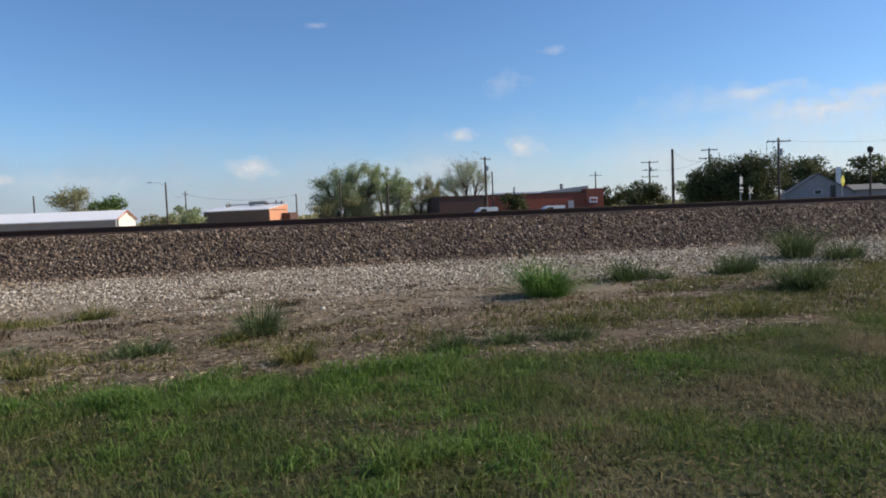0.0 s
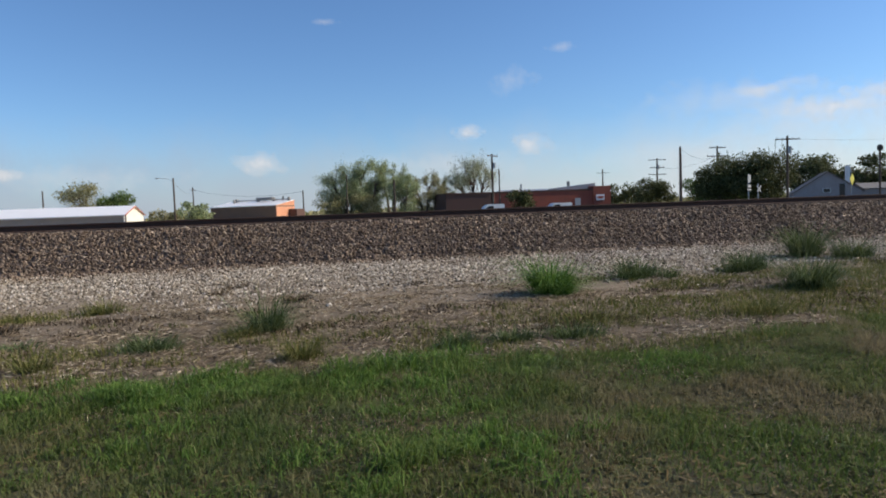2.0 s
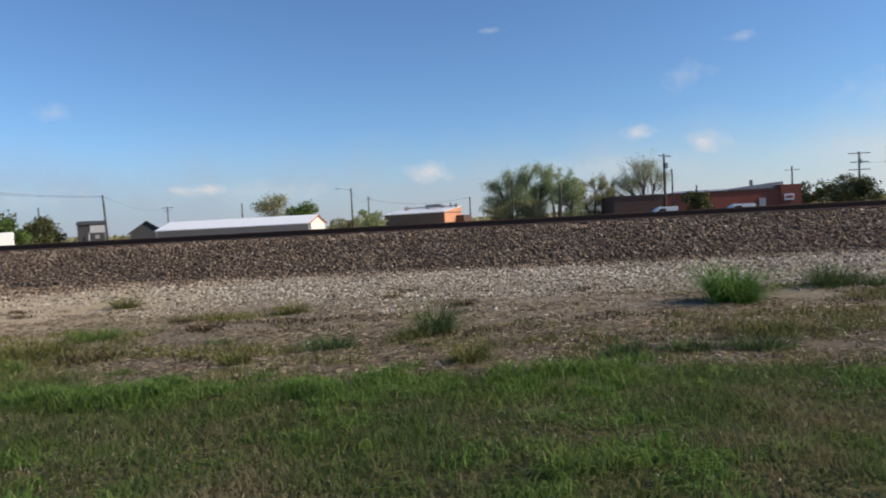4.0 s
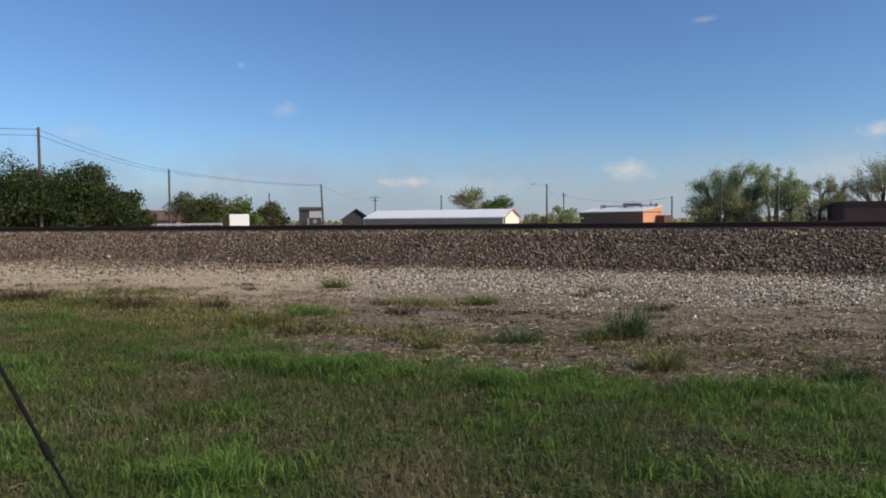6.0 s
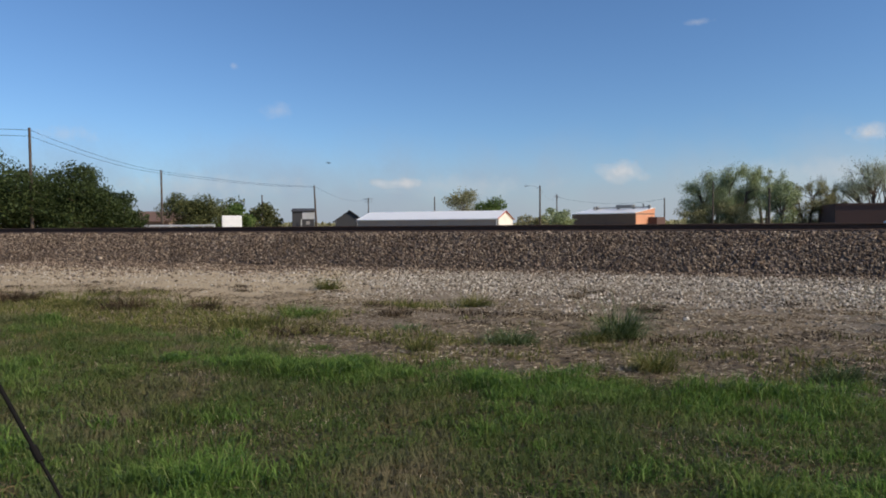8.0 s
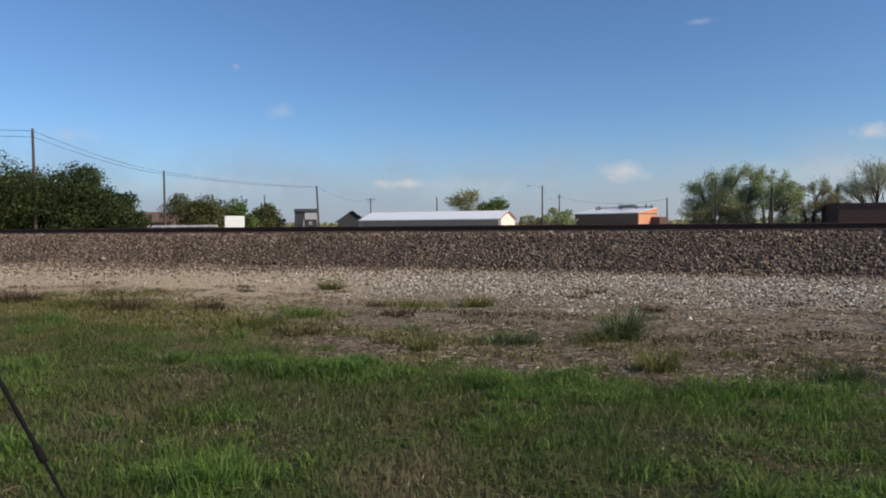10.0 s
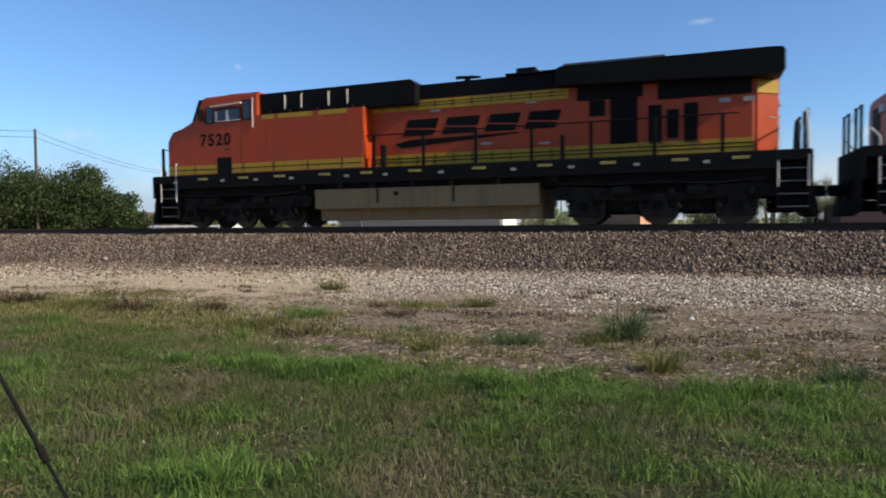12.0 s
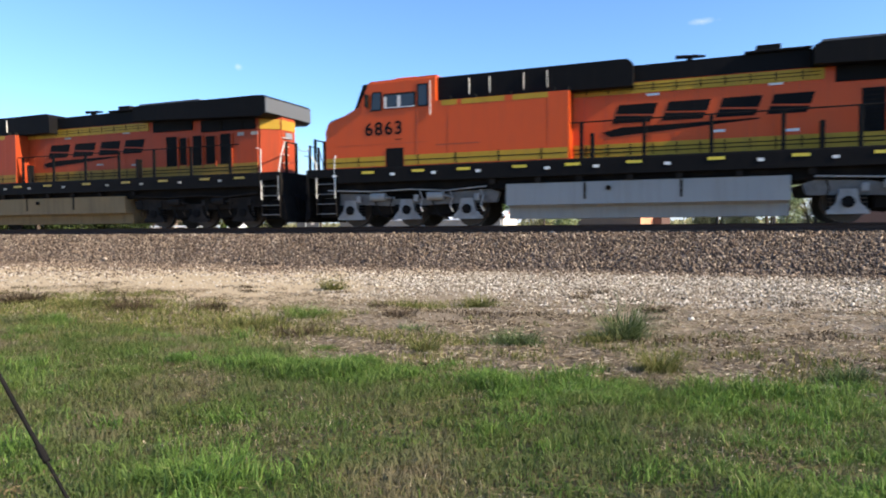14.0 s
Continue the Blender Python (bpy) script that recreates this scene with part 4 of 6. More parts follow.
def flat_block(name, label, category, x, y, rz, w, d, h, wall, roof, parapet=0.35):
    t = thing(name, label, category, x, y, 0, rz)
    part("wall", box(-w, 0, -0.05, 0, d, h), wall, t)
    for q in ((-w - 0.05, -0.1, 0.05, 0.15), (-w - 0.05, d - 0.15, 0.05, d + 0.05), (-w - 0.05, 0.15, -w + 0.2, d - 0.15), (-0.2, 0.15, 0.14, d - 0.15)):
        part("parapet", box(q[0], q[1], h, q[2], q[3], h + parapet), roof, t)
    return t


def build_buildings():
    # the long wall's grey holds its shade; the sunward gable is painted pale
    t = gable_house("metal_shed", "long white metal shed with a low gable roof", "shed", -33.6, 117, 0, 28.6, 11.5, 2.4, 3.9, GREY_METAL, WHITE_ROOF, 0.25, CREAM, rim=TRIM_RED)
    part("gutter", box(-28.8, -0.42, 2.22, 0.2, -0.28, 2.36), GREY_WALL, t)
    part("downpipe", box(0.13, -0.12, 0, 0.35, 0.1, 2.4), GREY_METAL, t)
    part("roller_door", box(-16, -0.06, 0, -12.5, 0.05, 2.1), GREY_METAL, t)
    # brown puts the long wall's shade into colour; the sunlit end stays orange
    t = flat_block("flat_roofed_building", "low building with an orange end wall and a long wall painted shade-brown", "building", -11.6, 149.5, -28, 17, 7.6, 3.3, BROWN_WALL, BROWN_WALL, 0.24)
    part("end_wall", box(0.004, 0, -0.05, 0.13, 7.58, 3.298), ORANGE_WALL, t, "orange stucco end wall")
    part("roof_sheet", prism([(-17.2, 3.64), (0.16, 3.64), (0.16, 3.74), (-17.2, 3.74)], -0.3, 0.0), WHITE_ROOF, t, "white sheet roof edge")
    bm = bmesh.new()
    vs = [bm.verts.new(v) for v in ((-17.2, 0.0, 3.65), (0.16, 0.0, 3.65), (0.16, 7.6, 4.75), (-17.2, 7.6, 4.75), (-17.2, 0.0, 3.74), (0.16, 0.0, 3.74), (0.16, 7.6, 4.84), (-17.2, 7.6, 4.84))]
    for k in ((3, 2, 1, 0), (4, 5, 6, 7), (0, 1, 5, 4), (1, 2, 6, 5), (2, 3, 7, 6), (3, 0, 4, 7)):
        bm.faces.new([vs[i] for i in k])
    part("roof_slope", bm, WHITE_ROOF, t, "low white sheet roof")
    bm = bmesh.new()
    lo, hi = [[bm.verts.new((x, y, z)) for y, z in ((0.0, 3.3), (7.58, 3.3), (7.58, 4.72), (0.0, 3.62))] for x in (0.004, 0.13)]
    bm.faces.new(lo[::-1]), bm.faces.new(hi)
    for k in range(4):
        bm.faces.new((lo[k], lo[(k + 1) % 4], hi[(k + 1) % 4], hi[k]))
    part("end_gable", bm, ORANGE_WALL, t, "orange end wall under the roof")
    part("roof_duct", box(-14.8, 6.2, 4.9, -0.2, 6.6, 5.12), GREY_METAL, t, "grey duct along the roof")
    for x in (-14.7, -8.9, -4.7, -0.7):
        part("duct_foot", box(x, 6.1, 4.6, x + 0.4, 6.7, 5.45), GREY_METAL, t)
    part("roof_unit", box(-8.9, 5.8, 5.13, -4.5, 7.0, 5.6), GREY_METAL, t)
    part("vent_pipe", box(-14.6, 5, 4.2, -14.2, 5.4, 5.3), GREY_METAL, t)
    part("annex", box(0.14, 5, 0, 2.2, 8.5, 2.7), DARK_BRICK, t)
    flat_block("brick_store", "low dark brick store building with a flat roof", "building", 27.2, 110, 0, 7.8, 14, 3.75, DARK_BRICK, DARK_BRICK, 0.3)
    t = flat_block("red_brick_warehouse", "long low red brick warehouse with a stepped roof", "building", 48.5, 110.2, 0, 21, 16, 3.75, BRICK, DARK_BRICK, 0.3)
    part("roof_monitor", prism([(-10, 3.75), (-1.6, 3.75), (-1.6, 5.1), (-10, 4.3)], 2.0, 9.0), GALVANISED, t)
    part("roof_edge", box(-20, 0.4, 4.06, -11, 0.7, 4.3), WHITE_ROOF, t, "white roof edge")
    part("roof_vent", box(-6.4, 3, 4.6, -6.0, 3.4, 5.6), GREY_METAL, t)
    part("corner_block", box(-2.9, -0.25, 0, 0.3, 2.5, 4.5), BRICK, t)
    s = part("sign_board", box(-2.4, -0.35, 2.0, -0.9, -0.26, 3.0), WHITE_METAL, t, "small white sign board")
    part("sign_panel", box(-2.2, -0.38, 2.3, -1.1, -0.34, 2.7), TRIM_RED, s)
    part("door", box(-6.2, -0.08, 0, -5.2, 0.02, 2.5), GREY_WALL, t, "white loading door")
    part("standpipe", box(-16.1, -0.4, 0, -15.9, -0.2, 5.2), GALVANISED, t)
    # cottage whose gable faces the track
    t = gable_house("cottage", "small grey-white wooden cottage with a steep gable", "house", 80.5, 104.6, -124, 14, 10.4, 2.0, 5.4, COTTAGE_WALL, SHINGLE, 0.3, COTTAGE_WALL)
    o = part("window", box(0.02, 4.5, 1.85, 0.09, 5.7, 2.6), WHITE_METAL, t)
    part("pane", box(0.1, 4.6, 1.92, 0.12, 5.6, 2.53), DARK_GLASS, o)
    part("door", box(0.02, 7.0, 0.2, 0.09, 7.8, 3.3), DARK_GLASS, t, "dark doorway")
    part("chimney", box(-1.6, 8.0, 2.6, -0.9, 8.7, 6.4), WHITE_METAL, t, "white chimney pipe")
    part("porch_roof", prism([(-9, 2.2), (0.2, 2.2), (0.2, 2.35), (-9, 3.4)], 10.45, 16.0), SHINGLE, t)
    part("lean_to", box(-7, 10.45, 0, -0.3, 15.6, 2.2), COTTAGE_WALL, t)
    gable_house("brown_roofed_house", "low house with a brown shingle roof", "house", -84.5, 90, 20, 9.5, 8, 2.4, 4.0, BROWN_WALL, BROWN_SHINGLE, 0.4)
    t = gable_house("grey_house", "dark house with pale upper siding and a low roof", "house", -62.4, 101, 30, 3.6, 5, 3.9, 4.35, DARK_SHINGLE, DARK_SHINGLE, 0.25)
    part("upper_siding", box(-1.95, -0.08, 2.55, 0.1, 0.0, 3.75), GREY_WALL, t, "pale siding under the eave")
    part("window", box(-1.3, -0.05, 1.6, -0.7, 0.02, 2.2), GREY_METAL, t)
    part("porch_post", box(-2.2, -0.6, 0, -2.05, -0.45, 2.5), GREY_WALL, t)
    gable_house("dark_roofed_house", "house with a dark slate roof and gable", "house", -71.0, 123.5, -62, 7, 6.0, 2.4, 4.5, GREY_WALL, DARK_SHINGLE, 0.5, DARK_SHINGLE)
    t = thing("white_tank_box", "white box-shaped tank on a frame", "tank", -43.2, 54.6, 0, 38)
    part("tank_body", box(-0.95, -0.6, 0.5, 0.95, 0.6, 2.5, 0.05), WHITE_METAL, t)
    for x in (-0.8, 0.8):
        for y in (-0.45, 0.45):
            part("leg", box(x - 0.05, y - 0.05, -0.02, x + 0.05, y + 0.05, 0.52), GALVANISED, t)
    part("valve", box(0.96, -0.1, 0.7, 1.15, 0.1, 1.0), GALVANISED, t)
    f = thing("white_fence", "long low white rail fence", "fence", -58, 62, 0, 5)
    for k in range(9):
        part("post", box(-6 + k * 1.5, -0.05, -0.05, -5.9 + k * 1.5, 0.05, 1.68), WHITE_METAL, f)
    part("rail", box(-6, -0.08, 1.45, 6.2, -0.052, 1.66), WHITE_METAL, f)
    part("rail", box(-6, -0.08, 0.8, 6.2, -0.052, 0.95), WHITE_METAL, f)


build_buildings()


def van(x, y, rz, length, height, label):
    glass, paint = DARK_GLASS, WHITE_METAL
    t = thing("parked_van", label, "van", x, y, 0, rz, group="parked vans")
    L, h = length, height
    part("body", prism([(0, 0.35), (0, 1.0), (0.9, 1.15), (1.6, h - 0.05), (2.0, h), (L - 0.1, h), (L, h - 0.2), (L, 0.35)], -0.95, 0.95, 0.04), paint, t)
    for s in (-0.962, 0.942):
        part("side_window", prism([(1.25, 1.2), (1.75, h - 0.25), (2.5, h - 0.25), (2.5, 1.2)], s, s + 0.02), glass, t)
    for cx in (0.9, L - 0.9):
        for s in (-0.97, 0.75):
            bm = bmesh.new()
            add_tube(bm, (cx, s, 0.34), (cx, s + 0.22, 0.34), 0.34, 0.34, 14)
            part("wheel", bm, DARK_GLASS, t)


van(21.6, 97, 0, 4.2, 1.9, "white van parked before a brick store")
van(32.0, 97, 0, 4.4, 1.75, "white van parked before a brick warehouse")


# ------------------------------------------------------------- poles and wires
def pole(x, y, h, label, arms=(), r=0.14, transformer=False, rz=0, lean=0.0, lamp=0):
    t = thing("utility_pole", label, "pole", x, y, 0, rz)
    bm = bmesh.new()
    add_tube(bm, (0, 0, -0.2), (lean * h, 0, h), r, r * 0.7, 10)
    part("pole_shaft", bm, POLE_WOOD, t)
    for z, w in arms:
        a = part("crossarm", box(lean * z - w / 2, -0.16, z - 0.06, lean * z + w / 2, -0.02, z + 0.06), POLE_WOOD, t)
        for k in (-0.45, -0.2, 0.2, 0.45):
            bm = bmesh.new()
            add_tube(bm, (k * w, -0.09, z + 0.06), (k * w, -0.09, z + 0.24), 0.04, 0.03, 6)
            part("insulator", bm, GALVANISED, a)
    if transformer:
        bm = bmesh.new()
        add_tube(bm, (0.05, -0.36, h - 2.1), (0.05, -0.36, h - 1.3), 0.22, 0.22, 12)
        part("transformer", bm, GALVANISED, t, "grey pole transformer can")
    if lamp:
        bm = bmesh.new()
        add_path(bm, [(0, 0, h - 0.6), (-lamp * 0.5, 0, h - 0.05), (-lamp, 0, h)], 0.035)
        part("lamp_arm", bm, GALVANISED, t)
        part("lamp_head", box(-lamp - 0.55, -0.14, h - 0.08, -lamp + 0.05, 0.14, h + 0.08, 0.03), GALVANISED, t)
    return t


def wire(pts, sag=0.8, r=0.02):
    bm = bmesh.new()
    for a, b in zip(pts, pts[1:]):
        a, b = Vector(a), Vector(b)
        q = [a.lerp(b, k / 10) - Vector((0, 0, sag * 4 * (k / 10) * (1 - k / 10))) for k in range(11)]
        add_path(bm, q, r, 4)
    ob = part("power_line", bm, DARK_GLASS, None)
    tagged(ob, "sagging black power line between poles", "wire")


def build_poles():
    bare, arm = "bare wooden pole carrying two power lines", "wooden utility pole with a crossarm"
    pole(-46.0, 35.3, 8.86, bare, r=0.13)
    pole(-62.1, 65.1, 8.5, bare, r=0.15)
    pole(-63.7, 104.1, 8.65, bare, r=0.2, lean=-0.05)
    pole(-28.8, 131.9, 9.1, "wooden street lamp pole with a long arm", r=0.2, lamp=2.6)
    pole(-35.9, 186.6, 9.7, arm, [(8.9, 1.4)], 0.2)
    pole(-6.4, 169.9, 7.4, "plain dark wooden pole", r=0.2)
    pole(-11.0, 165, 6.0, "short dark wooden pole", r=0.2)
    pole(10.2, 104.5, 6.3, "dark wooden pole among the willows", r=0.2)
    pole(2.8, 105, 7.4, "dark wooden pole among the willows", r=0.13)
    pole(-65.6, 167.6, 8.9, "plain dark wooden pole", r=0.22)
    pole(-91, 178, 9.5, arm, [(9.2, 3.2), (8.3, 2.2)], 0.2)
    pole(-71, 98, 6.9, "plain dark wooden pole", r=0.14)
    pole(24.3, 97, 9.4, "wooden utility pole with a crossarm and transformer", [(9.1, 2.6)], 0.2, True, 40)
    pole(25.6, 98, 7.2, "plain dark wooden pole", r=0.13)
    pole(75.2, 174.5, 10.8, arm, [(9.8, 3.6)], 0.24)
    pole(62.7, 119.6, 9.7, "wooden utility pole with three crossarms", [(9.4, 3.6), (7.9, 3.0), (6.6, 3.6)], 0.2, True)
    pole(36.9, 65.3, 7.15, "stout plain dark pole", r=0.17)
    pole(56.0, 88.8, 9.2, "wooden utility pole with two crossarms", [(8.9, 2.6), (7.7, 3.4)], 0.16)
    pole(54.4, 71.7, 8.7, "wooden utility pole with a crossarm and transformer", [(8.3, 3.2)], 0.17, True)
    t = pole(41.0, 43.8, 5.0, "slender dark pole with a round signal head on top", r=0.085)
    bm = bmesh.new()
    add_path(bm, [(0, 0, 4.62), (0, 0, 4.72), (0, 0, 5.0), (0, 0, 5.12)], [0.06, 0.2, 0.22, 0.1], 12)
    part("signal_head", bm, UNDER_POLE, t, "dark round head")
    for dz in (0.0, 0.45):
        wire([(-70, 12, 9.6 - dz), (-46.0, 35.3, 8.7 - dz), (-62.1, 65.1, 8.35 - dz * 0.6), (-63.7 - 0.4, 104.1, 8.5 - dz * 0.3)], 0.4, 0.016)
    wire([(-64.1, 104.1, 8.5), (-91, 178, 9.2)], 1.4, 0.02)
    wire([(-28.8, 131.9, 8.6), (-35.9, 186.6, 8.9), (-6.4, 169.9, 7.2)], 1.5, 0.022)
    wire([(36.9, 65.3, 6.9), (56, 88.8, 7.8), (62.7, 119.6, 7.9)], 0.8, 0.014)
    wire([(54.4, 71.7, 8.4), (75, 60, 8.4)], 0.8, 0.008)


build_poles()


SIGN_WHITE = plain("weathered_sign_white", (0.4, 0.41, 0.41), 0.6, 0.0, 0.3)


def build_signs():
    t = thing("crossing_sign", "railway crossing sign post with white boards", "sign", 41.2, 60, 0, 25)
    bm = bmesh.new()
    add_tube(bm, (0, 0, -0.1), (0, 0, 3.85), 0.06, 0.06, 8)
    part("post", bm, GALVANISED, t)
    part("board", box(-0.25, -0.1, 3.0, 0.25, -0.065, 3.75, 0.01), SIGN_WHITE, t, "white board, writing unreadable")
    part("board", box(-0.3, -0.1, 2.2, 0.3, -0.065, 2.75, 0.01), SIGN_WHITE, t)
    part("bar", box(-0.26, -0.108, 2.35, 0.26, -0.102, 2.5), DARK_GLASS, t)
    t = thing("crossing_sign", "railway crossing sign post with white boards", "sign", 42.6, 60.5, 0, 25)
    bm = bmesh.new()
    add_tube(bm, (0, 0, -0.1), (0, 0, 2.9), 0.06, 0.06, 8)
    part("post", bm, GALVANISED, t)
    for a in (-40, 40):
        bm = box(-0.45, -0.1, -0.075, 0.45, -0.07, 0.075)
        bmesh.ops.transform(bm, matrix=pose(0, 0 if a > 0 else -0.035, 2.35, 0, a, 0), verts=bm.verts)
        part("crossbuck_arm", bm, SIGN_WHITE, t)
    yellow = plain("sign_yellow", (0.55, 0.5, 0.05), 0.6)
    t = thing("warning_sign", "yellow diamond warning sign on a post", "sign", 52.8, 60, 0, 30)
    bm = bmesh.new()
    add_tube(bm, (0, 0, -0.1), (0, 0, 3.9), 0.05, 0.05, 8)
    part("post", bm, GALVANISED, t)
    bm = box(-0.45, -0.09, -0.45, 0.45, -0.06, 0.45)
    bmesh.ops.transform(bm, matrix=pose(0, 0, 3.0, 0, 45, 0), verts=bm.verts)
    part("plate", bm, yellow, t)


build_signs()

# ------------------------------------------------------------- locomotives
def streaked(name, colour, rough=0.45, dirt=0.5, dirt_colour=(0.1, 0.06, 0.035)):
    """Weathered paint: dirt runs down the sides in streaks, with a film of dust in patches."""
    m, n, l, b = material(name, rough)
    v = obj_coord(n)
    mp = n.new("ShaderNodeMapping")
    mp.inputs["Scale"].default_value = (5.0, 1.0, 0.35)
    l.new(v, mp.inputs["Vector"])
    run = noise_node(n, l, 1.6, 5, 0.65, mp.outputs[0])
    film = noise_node(n, l, 0.7, 5, 0.6, v)
    grain = noise_node(n, l, 35.0, 3, 0.6, v)
    c = mix(n, l, ramp(n, l, run, [(0.48, (0, 0, 0)), (0.85, (dirt, dirt, dirt))]), colour, dirt_colour)
    c = mix(n, l, ramp(n, l, film, [(0.4, (0, 0, 0)), (0.75, (dirt * 0.6,) * 3)]), c, tuple(0.5 * x + 0.5 * y for x, y in zip(colour, dirt_colour)))
    l.new(c, b.inputs["Base Color"])
    bump(n, l, b, grain, 0.05, 0.01)
    b.inputs["Specular IOR Level"].default_value = 0.28 if max(colour) > 0.05 else 0.06
    return m


ORANGE_PAINT = streaked("orange_paint", (0.4, 0.05, 0.009), 0.42, 0.55)
ORANGE_DUSTY = streaked("dusty_orange_paint", (0.37, 0.05, 0.011), 0.5, 0.55, (0.12, 0.048, 0.022))
ORANGE_CLEAN = streaked("clean_orange_paint", (0.58, 0.077, 0.011), 0.38, 0.2)
YELLOW_PAINT = streaked("yellow_paint", (0.42, 0.25, 0.018), 0.5, 0.4)
BLACK_PAINT = streaked("black_paint", (0.008, 0.0078, 0.008), 0.6, 0.3, (0.025, 0.019, 0.015))
UNDER_BLACK = plain("grimy_black_iron", (0.009, 0.008, 0.0075), 0.95, 0.0, 0.5, 1.5, 20.0, (0.04, 0.03, 0.022))
SILVER = plain("silver_truck_paint", (0.3, 0.285, 0.265), 0.7, 0.0, 0.75, 2.0, 20.0, (0.08, 0.06, 0.05))
SILVER_GRIME = plain("grimy_silver_frame", (0.15, 0.14, 0.13), 0.8, 0.0, 0.8, 2.5, 20.0, (0.03, 0.025, 0.02))
SILVER_TANK = streaked("silver_tank_paint", (0.3, 0.295, 0.28), 0.6, 0.3)
TAN_TANK = streaked("dusty_tank_paint", (0.24, 0.168, 0.085), 0.85, 0.65, (0.08, 0.058, 0.038))
TRUCK_GRIME = plain("grimy_truck_iron", (0.02, 0.017, 0.015), 0.95, 0.0, 0.5, 2.0, 20.0, (0.08, 0.06, 0.045))
WHEEL_STEEL = plain("wheel_steel", (0.07, 0.055, 0.045), 0.55, 0.5, 0.5, 3.0, 20.0)
TREAD = plain("worn_tread", (0.16, 0.155, 0.15), 0.6, 0.2, 0.4)
FADED = plain("faded_number_paint", (0.14, 0.035, 0.016), 0.7, 0.0, 0.5)
SEAM = plain("seam_shadow", (0.3, 0.05, 0.012), 0.6)
PALE_RAIL = plain("pale_handrail_paint", (0.7, 0.66, 0.58), 0.5, 0.0, 0.25)
GREY_WING = streaked("grey_radiator_paint", (0.11, 0.115, 0.12), 0.6, 0.3)
MARK_YELLOW = plain("reflective_yellow", (0.7, 0.55, 0.05), 0.4)
YELLOW_DUSTY = streaked("dust_covered_yellow_paint", (0.3, 0.17, 0.025), 0.7, 0.75, (0.13, 0.075, 0.04))
MARK_DULL = plain("dusty_reflector", (0.36, 0.27, 0.06), 0.6, 0.0, 0.6)
MARK_GREY = plain("dusty_white_mark", (0.34, 0.33, 0.3), 0.6, 0.0, 0.6)
MARK_WHITE = plain("reflective_white", (0.75, 0.75, 0.72), 0.4)
CAB_GLASS = plain("cab_glass", (0.03, 0.035, 0.04), 0.08, 0.0, 0.1)
BLIND = plain("pale_blind", (0.62, 0.6, 0.56), 0.8)


def flat_shape(name, outlines, y, mat, parent, label="", thick=0.012):
    """Flat marks on the near side, from outlines of (x, z)."""
    bm = bmesh.new()
    for o in outlines:
        add_prism(bm, o, y - thick, y)
    return part(name, bm, mat, parent, label)


def lettering(name, text, size, x, y, z, mat, parent):
    cu = bpy.data.curves.new(name, "FONT")
    cu.body, cu.size, cu.extrude, cu.offset = text, size, 0.004, 0.012
    cu.space_character = 1.2
    tmp = bpy.data.objects.new(name, cu)
    scene.collection.objects.link(tmp)
    me = bpy.data.meshes.new_from_object(tmp.evaluated_get(bpy.context.evaluated_depsgraph_get()))
    bpy.data.objects.remove(tmp)
    me.materials.clear()
    me.materials.append(mat)
    ob = new(name, me)
    ob.parent = parent
    ob.matrix_basis = pose(x, y, z, 90, 0, 0)
    return ob


